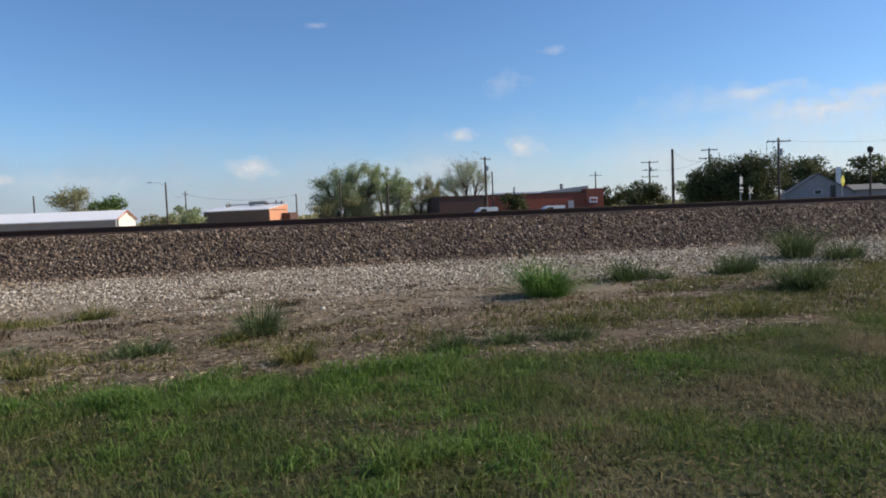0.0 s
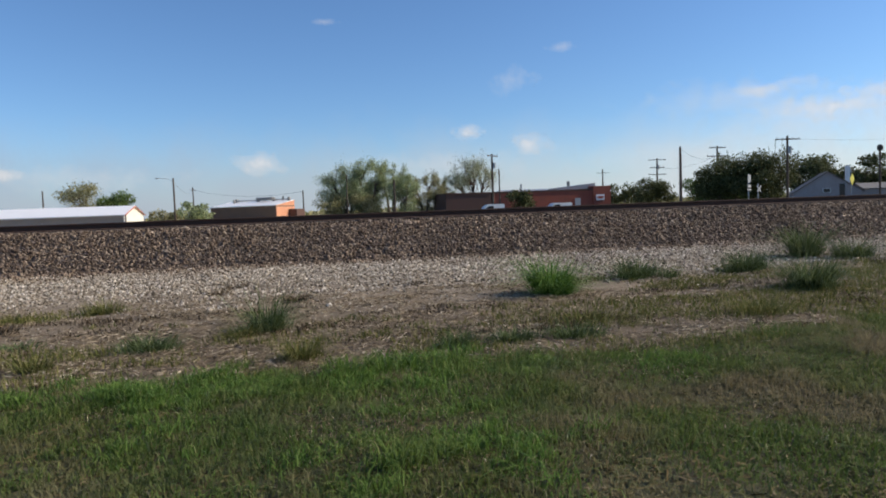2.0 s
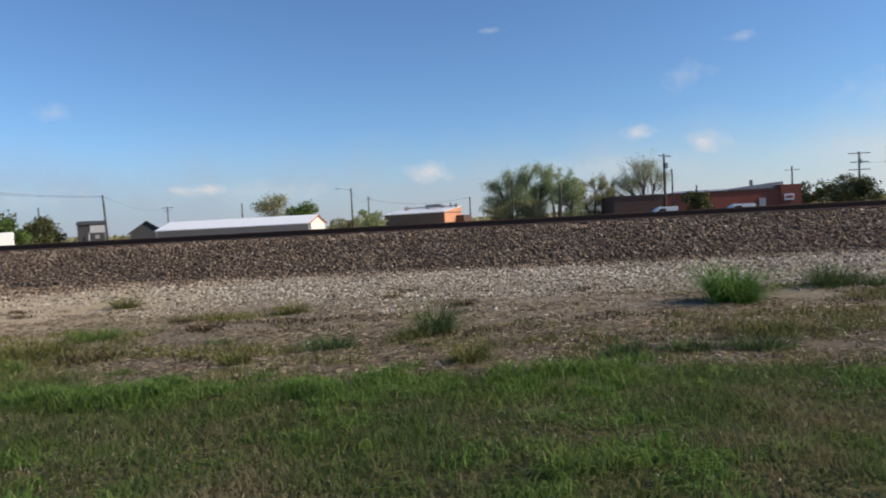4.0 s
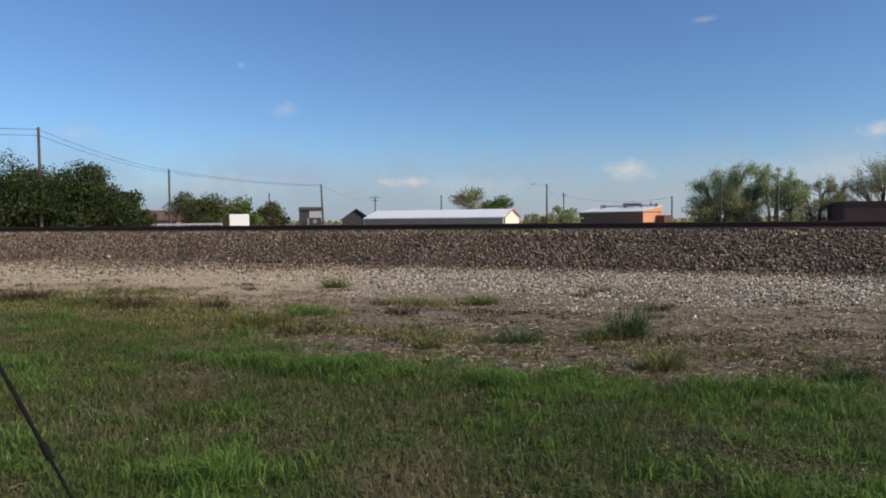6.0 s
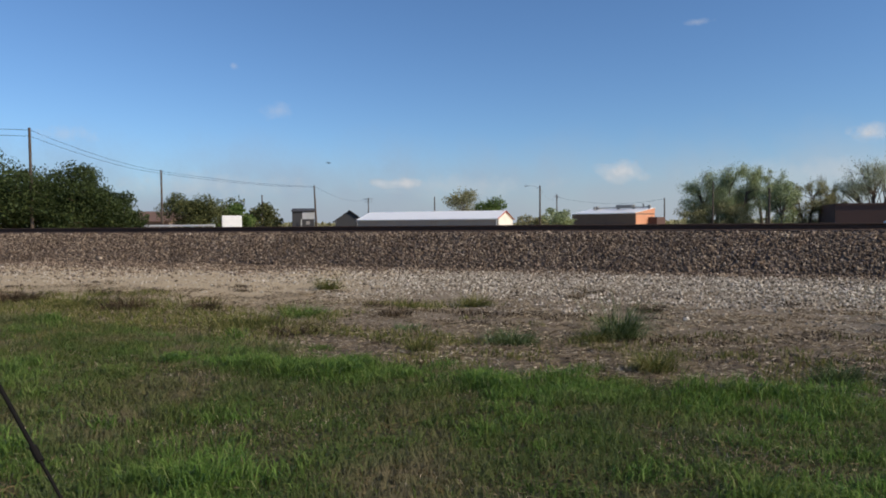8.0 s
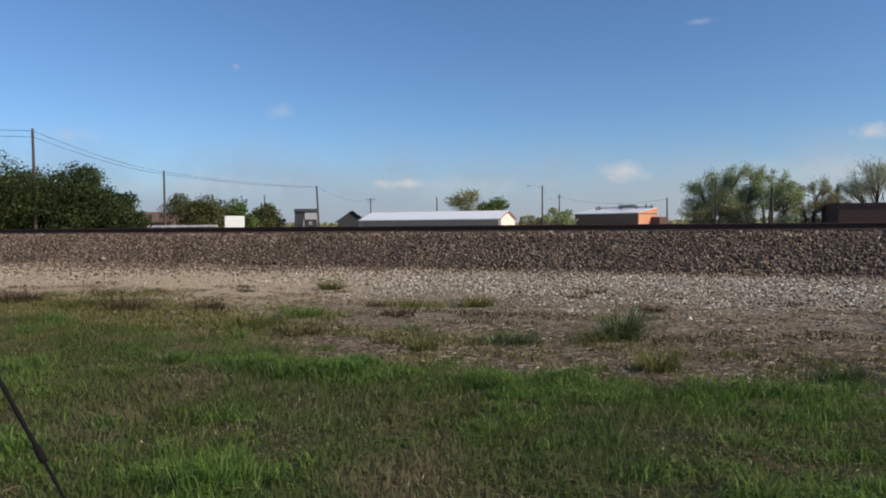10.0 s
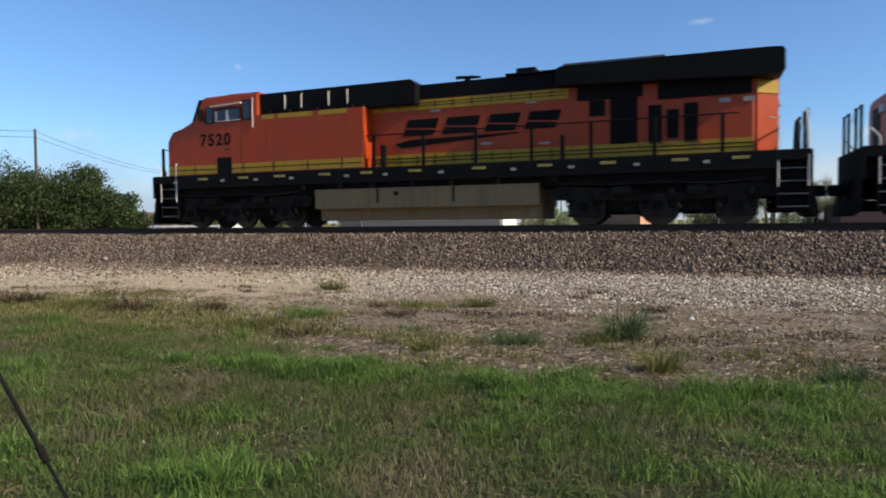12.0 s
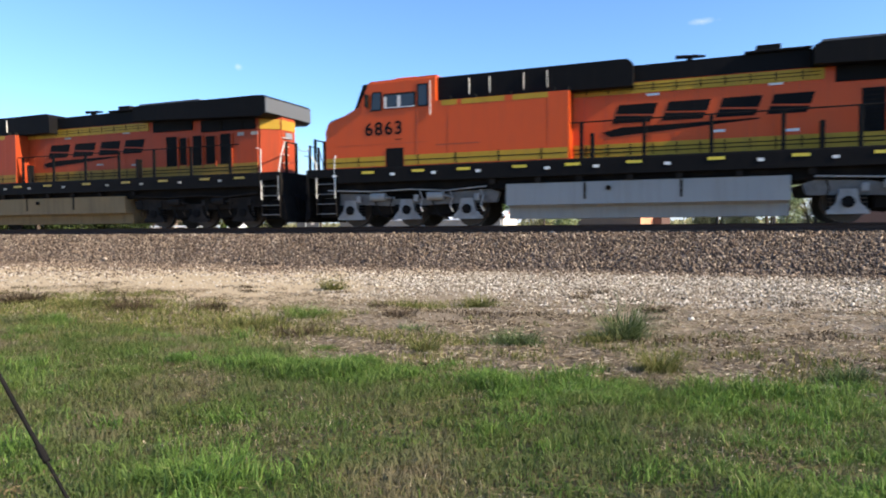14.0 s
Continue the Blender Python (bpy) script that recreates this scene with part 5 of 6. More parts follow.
def truck(loco_thing, cx, iron, wheels):
    """Three-axle truck at cx: frame, journal housings, springs, brake gear, wheelsets."""
    t = new("truck")
    t.parent = loco_thing
    t.location = (cx, 0, 0)
    for s in (-1, 1):
        y0, y1 = (-1.22, -1.02) if s < 0 else (1.02, 1.22)
        bm = bmesh.new()
        prof = [(-3.05, 1.02), (-2.75, 1.12), (-1.5, 1.06), (-0.6, 0.88), (0.6, 0.88), (1.5, 1.06), (2.75, 1.12), (3.05, 1.02), (2.95, 0.72), (1.45, 0.7), (0.55, 0.66), (-0.55, 0.66), (-1.45, 0.7), (-2.95, 0.72)]
        add_prism(bm, prof, y0, y1)
        part("side_frame", bm, SILVER_GRIME if iron is SILVER else iron, t)
        for ax in (-2.03, 0.0, 2.03):
            bm = bmesh.new()
            a, b = (y0 - 0.1, y0 + 0.06) if s < 0 else (y1 - 0.06, y1 + 0.1)
            add_prism(bm, [(ax - 0.2, 0.86), (ax + 0.2, 0.86), (ax + 0.27, 0.5), (ax + 0.47, 0.3), (ax + 0.47, 0.22), (ax - 0.47, 0.22), (ax - 0.47, 0.3), (ax - 0.27, 0.5)], a, b)
            h = part("journal_housing", bm, iron, t)
            bm = bmesh.new()
            add_tube(bm, (ax, a - 0.05 * (s < 0) + 0.0, 0.53), (ax, b + 0.05 * (s > 0), 0.53), 0.15, 0.15, 14)
            part("axle_cap", bm, UNDER_BLACK, h)
            for k in (-0.36, 0.36):
                bm = bmesh.new()
                ym = (y0 + y1) / 2 + (-0.08 if s < 0 else 0.08)
                for q in range(4):
                    add_tube(bm, (ax + k, ym, 0.34 + q * 0.1), (ax + k, ym, 0.40 + q * 0.1), 0.1, 0.1, 10)
                part("spring", bm, UNDER_BLACK, t)
        for k in (-1.0, 1.0):
            bm = bmesh.new()
            ym = y0 - 0.12 if s < 0 else y1 + 0.12
            add_tube(bm, (k - 0.25, ym, 0.95), (k + 0.28, ym, 0.95), 0.13, 0.13, 12)
            add_tube(bm, (k + 0.28, ym, 0.95), (k + 0.6, ym, 0.9), 0.035, 0.035, 8)
            part("brake_cylinder", bm, iron, t)
            bm = bmesh.new()
            add_path(bm, [(k - 0.1, ym, 0.8), (k + 0.1, ym + 0.02, 0.35), (k + 0.35, ym + 0.02, 0.3)], 0.03)
            part("brake_rod", bm, UNDER_BLACK, t)
        bm = bmesh.new()
        ym = y0 - 0.2 if s < 0 else y1 + 0.2
        add_path(bm, [(-2.8, ym, 1.2), (-1.2, ym, 1.13), (0.2, ym, 1.17), (1.4, ym, 1.1), (2.7, ym, 1.2)], 0.025)
        part("air_pipe", bm, iron, t)
        for k in (-2.55, -0.55, 0.5, 1.5, 2.5):
            bm = bmesh.new()
            add_path(bm, [(k, ym, 1.12), (k + 0.08, ym - s * 0.02, 0.9), (k + 0.02, ym, 0.62), (k + 0.12, ym + s * 0.04, 0.45)], 0.022)
            part("sander_hose", bm, iron if k > 0 else UNDER_BLACK, t)
        for k in (-1.75, 0.28, 2.3):
            part("bracket", box(k, min(ym, ym - s * 0.1), 0.78, k + 0.16, max(ym, ym - s * 0.1), 1.0, 0.02), iron, t)
        part("sand_box", box(2.55, min(y0, y1) - 0.05, 1.12, 3.0, max(y0, y1), 1.4, 0.03), UNDER_BLACK, t)
    for k in (-1.0, 1.03):
        part("traction_motor", box(k - 0.5, -0.64, 0.3, k + 0.5, 0.64, 1.12, 0.08), UNDER_BLACK, t)
        part("brake_shoe", box(k - 0.42, -1.0, 0.36, k + 0.42, -0.9, 0.95, 0.03), UNDER_BLACK, t)
    part("bolster", box(-0.9, -1.0, 0.62, 0.9, 1.0, 1.3, 0.05), UNDER_BLACK, t)
    for ax in (-2.03, 0.0, 2.03):
        bm = bmesh.new()
        add_tube(bm, (0, -1.05, 0), (0, 1.05, 0), 0.1, 0.1, 12)
        for s in (-1, 1):
            add_tube(bm, (0, s * 0.68, 0), (0, s * 0.705, 0), 0.56, 0.56, 30)
            add_tube(bm, (0, s * 0.705, 0), (0, s * 0.82, 0), 0.53, 0.525, 30)
            add_tube(bm, (0, s * 0.82, 0), (0, s * 0.86, 0), 0.2, 0.18, 14)
        me = bpy.data.meshes.new("wheelset")
        bm.to_mesh(me)
        bm.free()
        me.materials.append(WHEEL_STEEL)
        w = new("wheelset", me)
        w.parent = t
        w.location = (ax, 0, 0.53)
        wheels.append((w, (ax, 0, 0.53)))


def side_boxes(name, spans, z0, z1, y, mat, parent, label="", depth=0.02):
    for a, b in spans:
        part(name, box(a, y - depth, z0, b, y, z1), mat, parent, label)


def locomotive(label, paint, iron, tank, digits, style):
    """Nose at x = 0, rail head at z = 0; the hood runs to x = 20.1. The camera's side is y < 0."""
    t = thing("locomotive", label, "locomotive", group="locomotives of the train")
    wheels = []
    foot_yellow = YELLOW_DUSTY if paint is ORANGE_DUSTY else YELLOW_PAINT
    mark, pale_mark = (MARK_YELLOW, MARK_WHITE) if paint is ORANGE_CLEAN else (MARK_DULL, MARK_GREY)
    W, H = 1.52, 0.95                       # half widths of the cab and of the hood
    # frame, deck and fascia
    part("underframe", box(-0.72, -1.3, 1.12, 20.75, 1.3, 1.6, 0.02), UNDER_BLACK, t)
    part("deck", box(-0.72, -1.54, 1.62, 20.75, 1.54, 1.9, 0.015), BLACK_PAINT, t)
    for s in (-1, 1):
        y0, y1 = (-1.56, -1.5) if s < 0 else (1.5, 1.56)
        part("sill", box(0.42, y0, 1.42, 19.95, y1, 1.86, 0.01), BLACK_PAINT, t)
    for k, x in enumerate((1.35, 3.1, 4.6, 6.35, 7.9, 9.6, 11.7, 13.7, 15.5, 17.4, 18.9)):
        part("reflector", box(x, -1.575, 1.7, x + 0.42, -1.561, 1.78), mark, t)
    for x in (0.25, 2.35, 3.75, 5.2, 7.3, 8.7, 10.6, 12.9, 14.6, 16.4, 18.2):
        part("reflector", box(x, -1.575, 1.62, x + 0.16, -1.561, 1.7), pale_mark, t)
    # nose, cab and wide body: one welded shell
    bm = bmesh.new()
    add_prism(bm, [(0.0, 1.9), (0.0, 3.3), (0.08, 3.42), (1.3, 3.77), (1.5, 4.56), (1.64, 4.64), (3.9, 4.68), (3.9, 3.86), (8.0, 3.86), (8.0, 1.9)], -W, W)
    bmesh.ops.bevel(bm, geom=[e for e in bm.edges if abs(e.verts[0].co.y - e.verts[1].co.y) < 0.01 and max(v.co.z for v in e.verts) > 3.3 and min(v.co.x for v in e.verts) < 3.8], offset=0.09, segments=3, affect="EDGES")
    cab = part("cab", bm, paint, t)
    # yellow band along the foot and its dark seams
    for a, b in ((0.02, 2.17), (2.83, 7.97)):
        part("stripe", box(a, -W - 0.012, 1.93, b, -W - 0.002, 2.24), foot_yellow, t, "yellow stripe")
        part("stripe", box(a, W + 0.002, 1.93, b, W + 0.012, 2.24), foot_yellow, t)
        part("pinstripe", box(a, -W - 0.018, 2.07, b, -W - 0.0125, 2.095), BLACK_PAINT, t)
    for x in (1.2, 3.3, 4.55, 5.9, 7.2):
        part("seam", box(x, -W - 0.02, 1.93, x + 0.03, -W - 0.012, 2.26), BLACK_PAINT, t)
    part("step_well", box(2.2, -W - 0.016, 1.9, 2.8, -W - 0.001, 2.48), BLACK_PAINT, t, "dark recessed step")
    # cab windows
    for s in (-1, 1):
        y0, y1 = (-W - 0.016, -W + 0.02) if s < 0 else (W - 0.02, W + 0.016)
        yg = (-W - 0.022, -W - 0.012) if s < 0 else (W + 0.012, W + 0.022)
        for name, shape, inner in (("front_window", [(1.66, 3.68), (1.74, 4.28), (2.06, 4.28), (2.06, 3.68)], [(1.7, 3.72), (1.77, 4.24), (2.02, 4.24), (2.02, 3.72)]),
                                   ("side_window", [(2.13, 3.72), (2.13, 4.2), (3.23, 4.2), (3.23, 3.72)], [(2.18, 3.77), (2.18, 4.15), (3.18, 4.15), (3.18, 3.77)]),
                                   ("door_window", [(3.3, 3.72), (3.3, 4.42), (3.66, 4.42), (3.66, 3.72)], [(3.34, 3.76), (3.34, 4.38), (3.62, 4.38), (3.62, 3.76)])):
            w = part(name, prism(shape, y0, y1), BLACK_PAINT, cab)
            part("pane", prism(inner, *yg), CAB_GLASS, w)
            if name == "side_window":
                yb = (-W - 0.034, -W - 0.023) if s < 0 else (W + 0.023, W + 0.034)
                for u, v, z0, z1 in ((2.15, 2.24, 3.74, 4.1), (2.62, 2.72, 3.74, 4.12), (2.25, 3.2, 3.735, 3.765)):
                    part("window_bar", box(u, yb[0], z0, v, yb[1], z1), BLIND, w, "pale window bar")
        # black corner post of the windshield, ahead of the side panel
        part("corner_post", prism([(1.06, 3.735), (1.335, 3.8), (1.52, 4.56), (1.4, 4.56)], *((-W + 0.02, -W + 0.14) if s < 0 else (W - 0.14, W - 0.02))), BLACK_PAINT, cab)
    if style == 0:
        part("awning", prism([(2.0, 4.28), (3.3, 4.34), (3.3, 4.3), (2.0, 4.24)], -W - 0.14, -W - 0.0), PALE_RAIL, cab)
    part("mirror", box(1.55, -W - 0.22, 3.8, 1.6, -W - 0.02, 4.2), BLACK_PAINT, cab)
    for k in (-1.44, 0.06):
        bm = bmesh.new()
        add_prism(bm, [(1.1, 3.76), (1.43, 4.55), (1.41, 4.56), (1.08, 3.76)], k, k + 1.38)
        part("windshield", bm, CAB_GLASS, cab)
    part("nose_top", prism([(0.14, 3.45), (1.26, 3.771), (1.26, 3.784), (0.14, 3.463)], -W + 0.06, W - 0.06), BLACK_PAINT, cab, "black anti-glare nose top")
    part("number_board", box(1.5, -1.2, 4.42, 1.62, -0.78, 4.54), BLACK_PAINT, cab)
    part("headlight", box(-0.05, -0.25, 2.9, 0.02, 0.25, 3.12, 0.02), GALVANISED, cab)
    part("nose_door", box(-0.025, 0.35, 1.92, 0.0, 1.0, 3.1), BLACK_PAINT, cab)
    for q in range(3):
        part("nose_grab", box(0.55 + q * 0.2, -W + 0.1, 3.53 + q * 0.075, 0.63 + q * 0.2, -W + 0.35, 3.6 + q * 0.075), BLACK_PAINT, cab)
    part("roof_unit", box(2.3, -1.1, 4.64, 3.1, 0.75, 4.77, 0.04), paint, cab, "cab roof cooling unit")
    part("antenna_plate", box(3.05, -0.5, 4.67, 3.7, 0.5, 4.73), BLACK_PAINT, cab)
    part("cab_door_seam", box(3.26, -W - 0.008, 2.3, 3.275, -W - 0.002, 4.5), SEAM, cab)
    part("grab_iron", box(3.72, -W - 0.04, 3.45, 3.745, -W - 0.01, 4.5), PALE_RAIL, cab)
    part("panel_seam", box(0.4, -W - 0.005, 2.62, 3.6, -W - 0.001, 2.628), SEAM, cab)
    for x in (4.3, 7.4):
        part("panel_seam", box(x, -W - 0.005, 2.26, x + 0.008, -W - 0.001, 3.68), SEAM, cab)
    part("stain", box(3.9, -W - 0.004, 2.5, 5.3, -W - 0.001, 2.53), SEAM, cab)
    if digits:
        lettering("road_number", digits, 0.58, 1.45, -W - 0.006, 2.92, BLACK_PAINT, cab)
    else:
        for k in range(4):
            part("number_bar", box(1.5 + k * 0.4, -W - 0.008, 2.93, 1.76 + k * 0.4, -W - 0.002, 3.33), FADED, cab, "faded number, not readable")
    part("number_rule", box(2.5, -W - 0.008, 2.74, 2.75, -W - 0.002, 2.765), UNDER_BLACK, cab)
    # upper black housing behind the cab
    up = part("upper_housing", prism([(3.92, 3.87), (3.92, 4.6), (9.6, 4.63), (9.75, 4.5), (9.75, 3.87)], -1.36, 1.36), BLACK_PAINT, t)
    for x in (4.95, 5.6, 6.65, 7.35):
        part("grab_rail", box(x, -1.41, 4.02, x + 0.015, -1.365, 4.5), PALE_RAIL, up)
    for x in (4.3, 5.1, 6.2, 7.5, 7.9):
        part("bracket", box(x, -1.5, 3.62, x + 0.09, -1.365, 3.98), BLACK_PAINT, up)
    for a, b in ((4.1, 4.6), (4.75, 6.1), (6.35, 7.4)):
        part("upper_stripe", box(a, -W - 0.006, 3.7, b, -W - 0.001, 3.855), YELLOW_PAINT, t, "yellow stripe")
    # long narrow hood
    bm = bmesh.new()
    plan = [(8.004, -H), (19.5, -H), (20.1, -H + 0.5), (20.1, H - 0.5), (19.5, H), (8.004, H)]
    lo, hi = [bm.verts.new((x, y, 1.9)) for x, y in plan], [bm.verts.new((x, y, 4.3)) for x, y in plan]
    bm.faces.new(lo), bm.faces.new(hi)
    for k in range(6):
        bm.faces.new((lo[k], lo[(k + 1) % 6], hi[(k + 1) % 6], hi[k]))
    bmesh.ops.bevel(bm, geom=[e for e in bm.edges if min(v.co.x for v in e.verts) > 19], offset=0.06, segments=2, affect="EDGES")
    hood = part("hood", bm, paint, t)
    part("hood_roof", prism([(9.76, 4.05), (9.76, 4.5), (12.6, 4.52), (14.195, 4.52), (14.195, 4.05)], -H - 0.03, H + 0.03), BLACK_PAINT, t)
    part("upper_stripe", box(8.05, -H - 0.03, 3.72, 14.5, -H - 0.002, 4.02), YELLOW_PAINT, hood, "yellow stripe")
    part("stripe", box(8.05, -H - 0.03, 1.95, 19.45, -H - 0.002, 2.32), foot_yellow, hood, "yellow stripe")
    for z in (2.06, 2.17):
        part("pinstripe", box(8.05, -H - 0.036, z, 19.45, -H - 0.031, z + 0.03), BLACK_PAINT, hood)
    for z in (3.83, 3.92):
        part("pinstripe", box(8.05, -H - 0.036, z, 14.4, -H - 0.031, z + 0.02), BLACK_PAINT, hood)
    x = 8.35
    while x < 14.5:
        part("door_seam", box(x, -H - 0.006, 2.34, x + 0.008, -H - 0.001, 3.7), SEAM, hood)
        part("latch", box(x + 0.05, -H - 0.04, 3.76, x + 0.08, -H - 0.032, 4.0), BLACK_PAINT, hood)
        part("latch", box(x + 0.05, -H - 0.04, 1.98, x + 0.08, -H - 0.032, 2.3), BLACK_PAINT, hood)
        x += 0.62
    for a, z in ((10.1, 3.62), (13.2, 3.66), (11.8, 2.5), (13.6, 2.42)):
        part("door_plate", box(a, -H - 0.014, z, a + 0.34, -H - 0.002, z + 0.07), pale_mark, hood)
    # painted emblem: a row of slanted black blocks, each cut by a fine slanting line, over a long tapering bar
    for a, w in ((9.15, 1.18), (10.5, 1.22), (11.9, 1.1), (13.15, 1.08)):
        z0, z1 = 2.9, 3.42
        flat_shape("emblem_block", [[(a, z0), (a + w * 0.88, z0), (a + w * 0.95, z0 + 0.16), (a + 0.09, z0 + 0.22)]], -H - 0.002, BLACK_PAINT, hood, "black slanted emblem block", 0.008)
        flat_shape("emblem_block", [[(a + 0.11, z0 + 0.27), (a + w * 0.97, z0 + 0.21), (a + w * 1.06, z1), (a + 0.19, z1)]], -H - 0.002, BLACK_PAINT, hood, "black slanted emblem block", 0.008)
    flat_shape("emblem_bar", [[(8.85, 2.66), (9.1, 2.52), (13.0, 2.8), (13.0, 2.83), (9.4, 2.78)]], -H - 0.002, BLACK_PAINT, hood, "", 0.008)
    # engine-room doors and louvres towards the rear
    if style == 0:
        slots = [(15.1, 15.55, 3.15, 3.6), (15.7, 16.45, 2.3, 3.62), (16.75, 17.1, 2.25, 3.35), (17.25, 17.55, 2.4, 3.2), (17.7, 18.05, 2.25, 3.35)]
    else:
        slots = [(15.35, 15.85, 2.3, 3.42), (16.0, 16.3, 2.35, 3.35), (16.6, 17.0, 2.3, 3.4), (17.2, 17.6, 2.35, 3.35), (17.85, 18.3, 2.3, 3.4)]
    for a, b, c, d in slots:
        lv = part("louvre_door", box(a, -H - 0.03, c, b, -H - 0.001, d), BLACK_PAINT, hood)
        q = c + 0.08
        while q < d - 0.06:
            part("louvre_slat", box(a + 0.03, -H - 0.045, q, b - 0.03, -H - 0.031, q + 0.03), UNDER_BLACK, lv)
            q += 0.12
        part("door_post", box(b + 0.03, -H - 0.05, c - 0.1, b + 0.08, -H - 0.005, d), paint, hood)
    for a in (18.6, 19.2):
        part("data_plate", box(a, -H - 0.014, 3.3, a + 0.28, -H - 0.002, 3.42), pale_mark, hood)
    # stacks and radiator housing
    part("exhaust_housing", box(12.6, -1.1, 4.525, 14.19, 1.1, 4.58, 0.01), BLACK_PAINT, t)
    part("horn_mount", box(11.15, -0.6, 4.5, 11.3, -0.45, 4.66), BLACK_PAINT, t)
    for k in range(3):
        bm = bmesh.new()
        add_tube(bm, (10.85 + k * 0.22, -0.55 + k * 0.04, 4.72), (11.4 + k * 0.12, -0.55 + k * 0.04, 4.7), 0.06, 0.03, 8)
        part("horn", bm, BLACK_PAINT, t)
    part("vent_cap", box(12.9, -0.9, 4.58, 13.5, 0.9, 4.76, 0.02), BLACK_PAINT, t)
    rad = part("radiator_housing", prism([(14.2, 4.04), (14.2, 4.5), (14.35, 4.58), (19.75, 4.58), (20.08, 4.56), (20.14, 4.5), (20.14, 3.97), (19.95, 3.86), (17.5, 3.94)], -1.42, 1.42), BLACK_PAINT, t)
    part("radiator_rear", prism([(20.144, 3.98), (20.144, 4.48), (20.16, 4.48), (20.16, 3.98)], -1.42, 1.42), GREY_WING, rad, "grey rear face of the radiator")
    part("radiator_screen", box(14.4, -1.3, 4.585, 17.2, 1.3, 4.66), GREY_WING, rad)
    part("intake_screen", box(14.75, -H - 0.05, 3.62, 16.6, -H - 0.002, 4.03), BLACK_PAINT, hood)
    part("intake_screen", box(17.0, -H - 0.05, 3.5, 19.4, -H - 0.002, 3.93), BLACK_PAINT, hood)
    for x in (17.9, 18.8):
        part("screen_post", box(x, -H - 0.07, 3.5, x + 0.06, -H - 0.051, 3.93), UNDER_BLACK, hood)
    part("rear_stripe", box(20.102, -H + 0.52, 3.5, 20.112, H - 0.52, 3.85), YELLOW_PAINT, hood, "yellow stripe on the rear end")
    bm = bmesh.new()
    q = [bm.verts.new(v) for v in ((19.53, -H + 0.015, 3.5), (20.08, -H + 0.475, 3.5), (20.08, -H + 0.475, 3.85), (19.53, -H + 0.015, 3.85))]
    r = [bm.verts.new(v.co + Vector((0.012, -0.016, 0))) for v in q]
    bm.faces.new(q), bm.faces.new(r)
    for k in range(4):
        bm.faces.new((q[k], q[(k + 1) % 4], r[(k + 1) % 4], r[k]))
    part("rear_stripe", bm, YELLOW_PAINT, hood, "yellow stripe on the rear corner")
    part("rear_lights", box(20.103, -0.2, 3.2, 20.15, 0.2, 3.42, 0.01), GALVANISED, hood)
    for z in (2.3, 2.6, 2.9, 3.2):
        part("rear_rung", box(20.105, -H + 0.55, z, 20.16, -H + 0.9, z + 0.03), PALE_RAIL, hood)
    # handrails of the walkway
    for s in (-1, 1):
        y = s * 1.47
        x = 8.35
        xs = []
        while x < 20.0:
            bm = bmesh.new()
            add_box(bm, x - 0.05, y - 0.03, 1.86, x + 0.05, y + 0.03, 2.93, 0.008)
            part("handrail_post", bm, BLACK_PAINT, t)
            xs.append(x)
            x += 1.72
        bm = bmesh.new()
        add_path(bm, [(8.05, y, 2.92), (xs[-1] + 0.4, y, 2.92)], 0.022)
        part("handrail", bm, BLACK_PAINT, t)
        for k, x in enumerate((8.6, 14.35)):
            part("walkway_box", box(x, y - 0.02 if s < 0 else y - 0.2, 1.9, x + 0.1, y + 0.2 if s < 0 else y + 0.02, 2.6), BLACK_PAINT, t)
        # stairways and pale grab rails at both ends
        for x0, sign in ((-0.38, 1), (20.0, 1)):
            xa, xb = x0, x0 + 0.7
            for k, z in enumerate((0.42, 0.75, 1.08, 1.41)):
                part("stair_tread", box(xa, s * 1.5 - 0.14 * (s > 0) - (0.0 if s > 0 else 0.0), z, xb, s * 1.5 + 0.14 * (s < 0), z + 0.025), TREAD, t)
                part("stair_riser", box(xa, s * 1.22 - 0.01, z - 0.12, xb, s * 1.22 + 0.01, z + 0.2), UNDER_BLACK, t)
            for x in (xa - 0.03, xb + 0.0):
                part("stair_side", box(x, s * 1.5 - 0.27 * (s > 0), 0.36, x + 0.03, s * 1.5 + 0.27 * (s < 0), 1.62), UNDER_BLACK, t)
            bm = bmesh.new()
            add_path(bm, [(xa, s * 1.52, 0.95), (xa, s * 1.52, 2.7 if x0 > 5 else 2.1), (xa - 0.2, s * 1.5, 2.75 if x0 > 5 else 2.35)], 0.02)
            part("grab_rail", bm, PALE_RAIL if s < 0 else BLACK_PAINT, t, "pale grab rail by the steps" if s < 0 else "")
            bm = bmesh.new()
            if x0 > 5:
                add_path(bm, [(xb, s * 1.52, 0.95), (xb, s * 1.52, 1.75), (xb + 0.0, s * 1.35, 2.45), (xb, s * 1.1, 2.95)], 0.024)
            else:
                add_path(bm, [(xb, s * 1.52, 0.95), (xb, s * 1.52, 2.2), (xb + 0.04, s * 1.52, 2.35)], 0.024)
            part("grab_rail", bm, PALE_RAIL if s < 0 else BLACK_PAINT, t, "pale grab rail by the steps" if s < 0 else "")
    for x in (-0.7, 20.72):
        for y in (-1.05, -0.45, 0.45, 1.05):
            part("end_post", box(x - 0.03, y - 0.05, 1.88, x + 0.03, y + 0.05, 2.98), UNDER_BLACK, t)
        for a, b in ((-1.05, -0.45), (0.45, 1.05)):
            bm = bmesh.new()
            add_path(bm, [(x, a, 2.95), (x, b, 2.95)], 0.022)
            part("end_rail", bm, UNDER_BLACK, t)
        bm = bmesh.new()
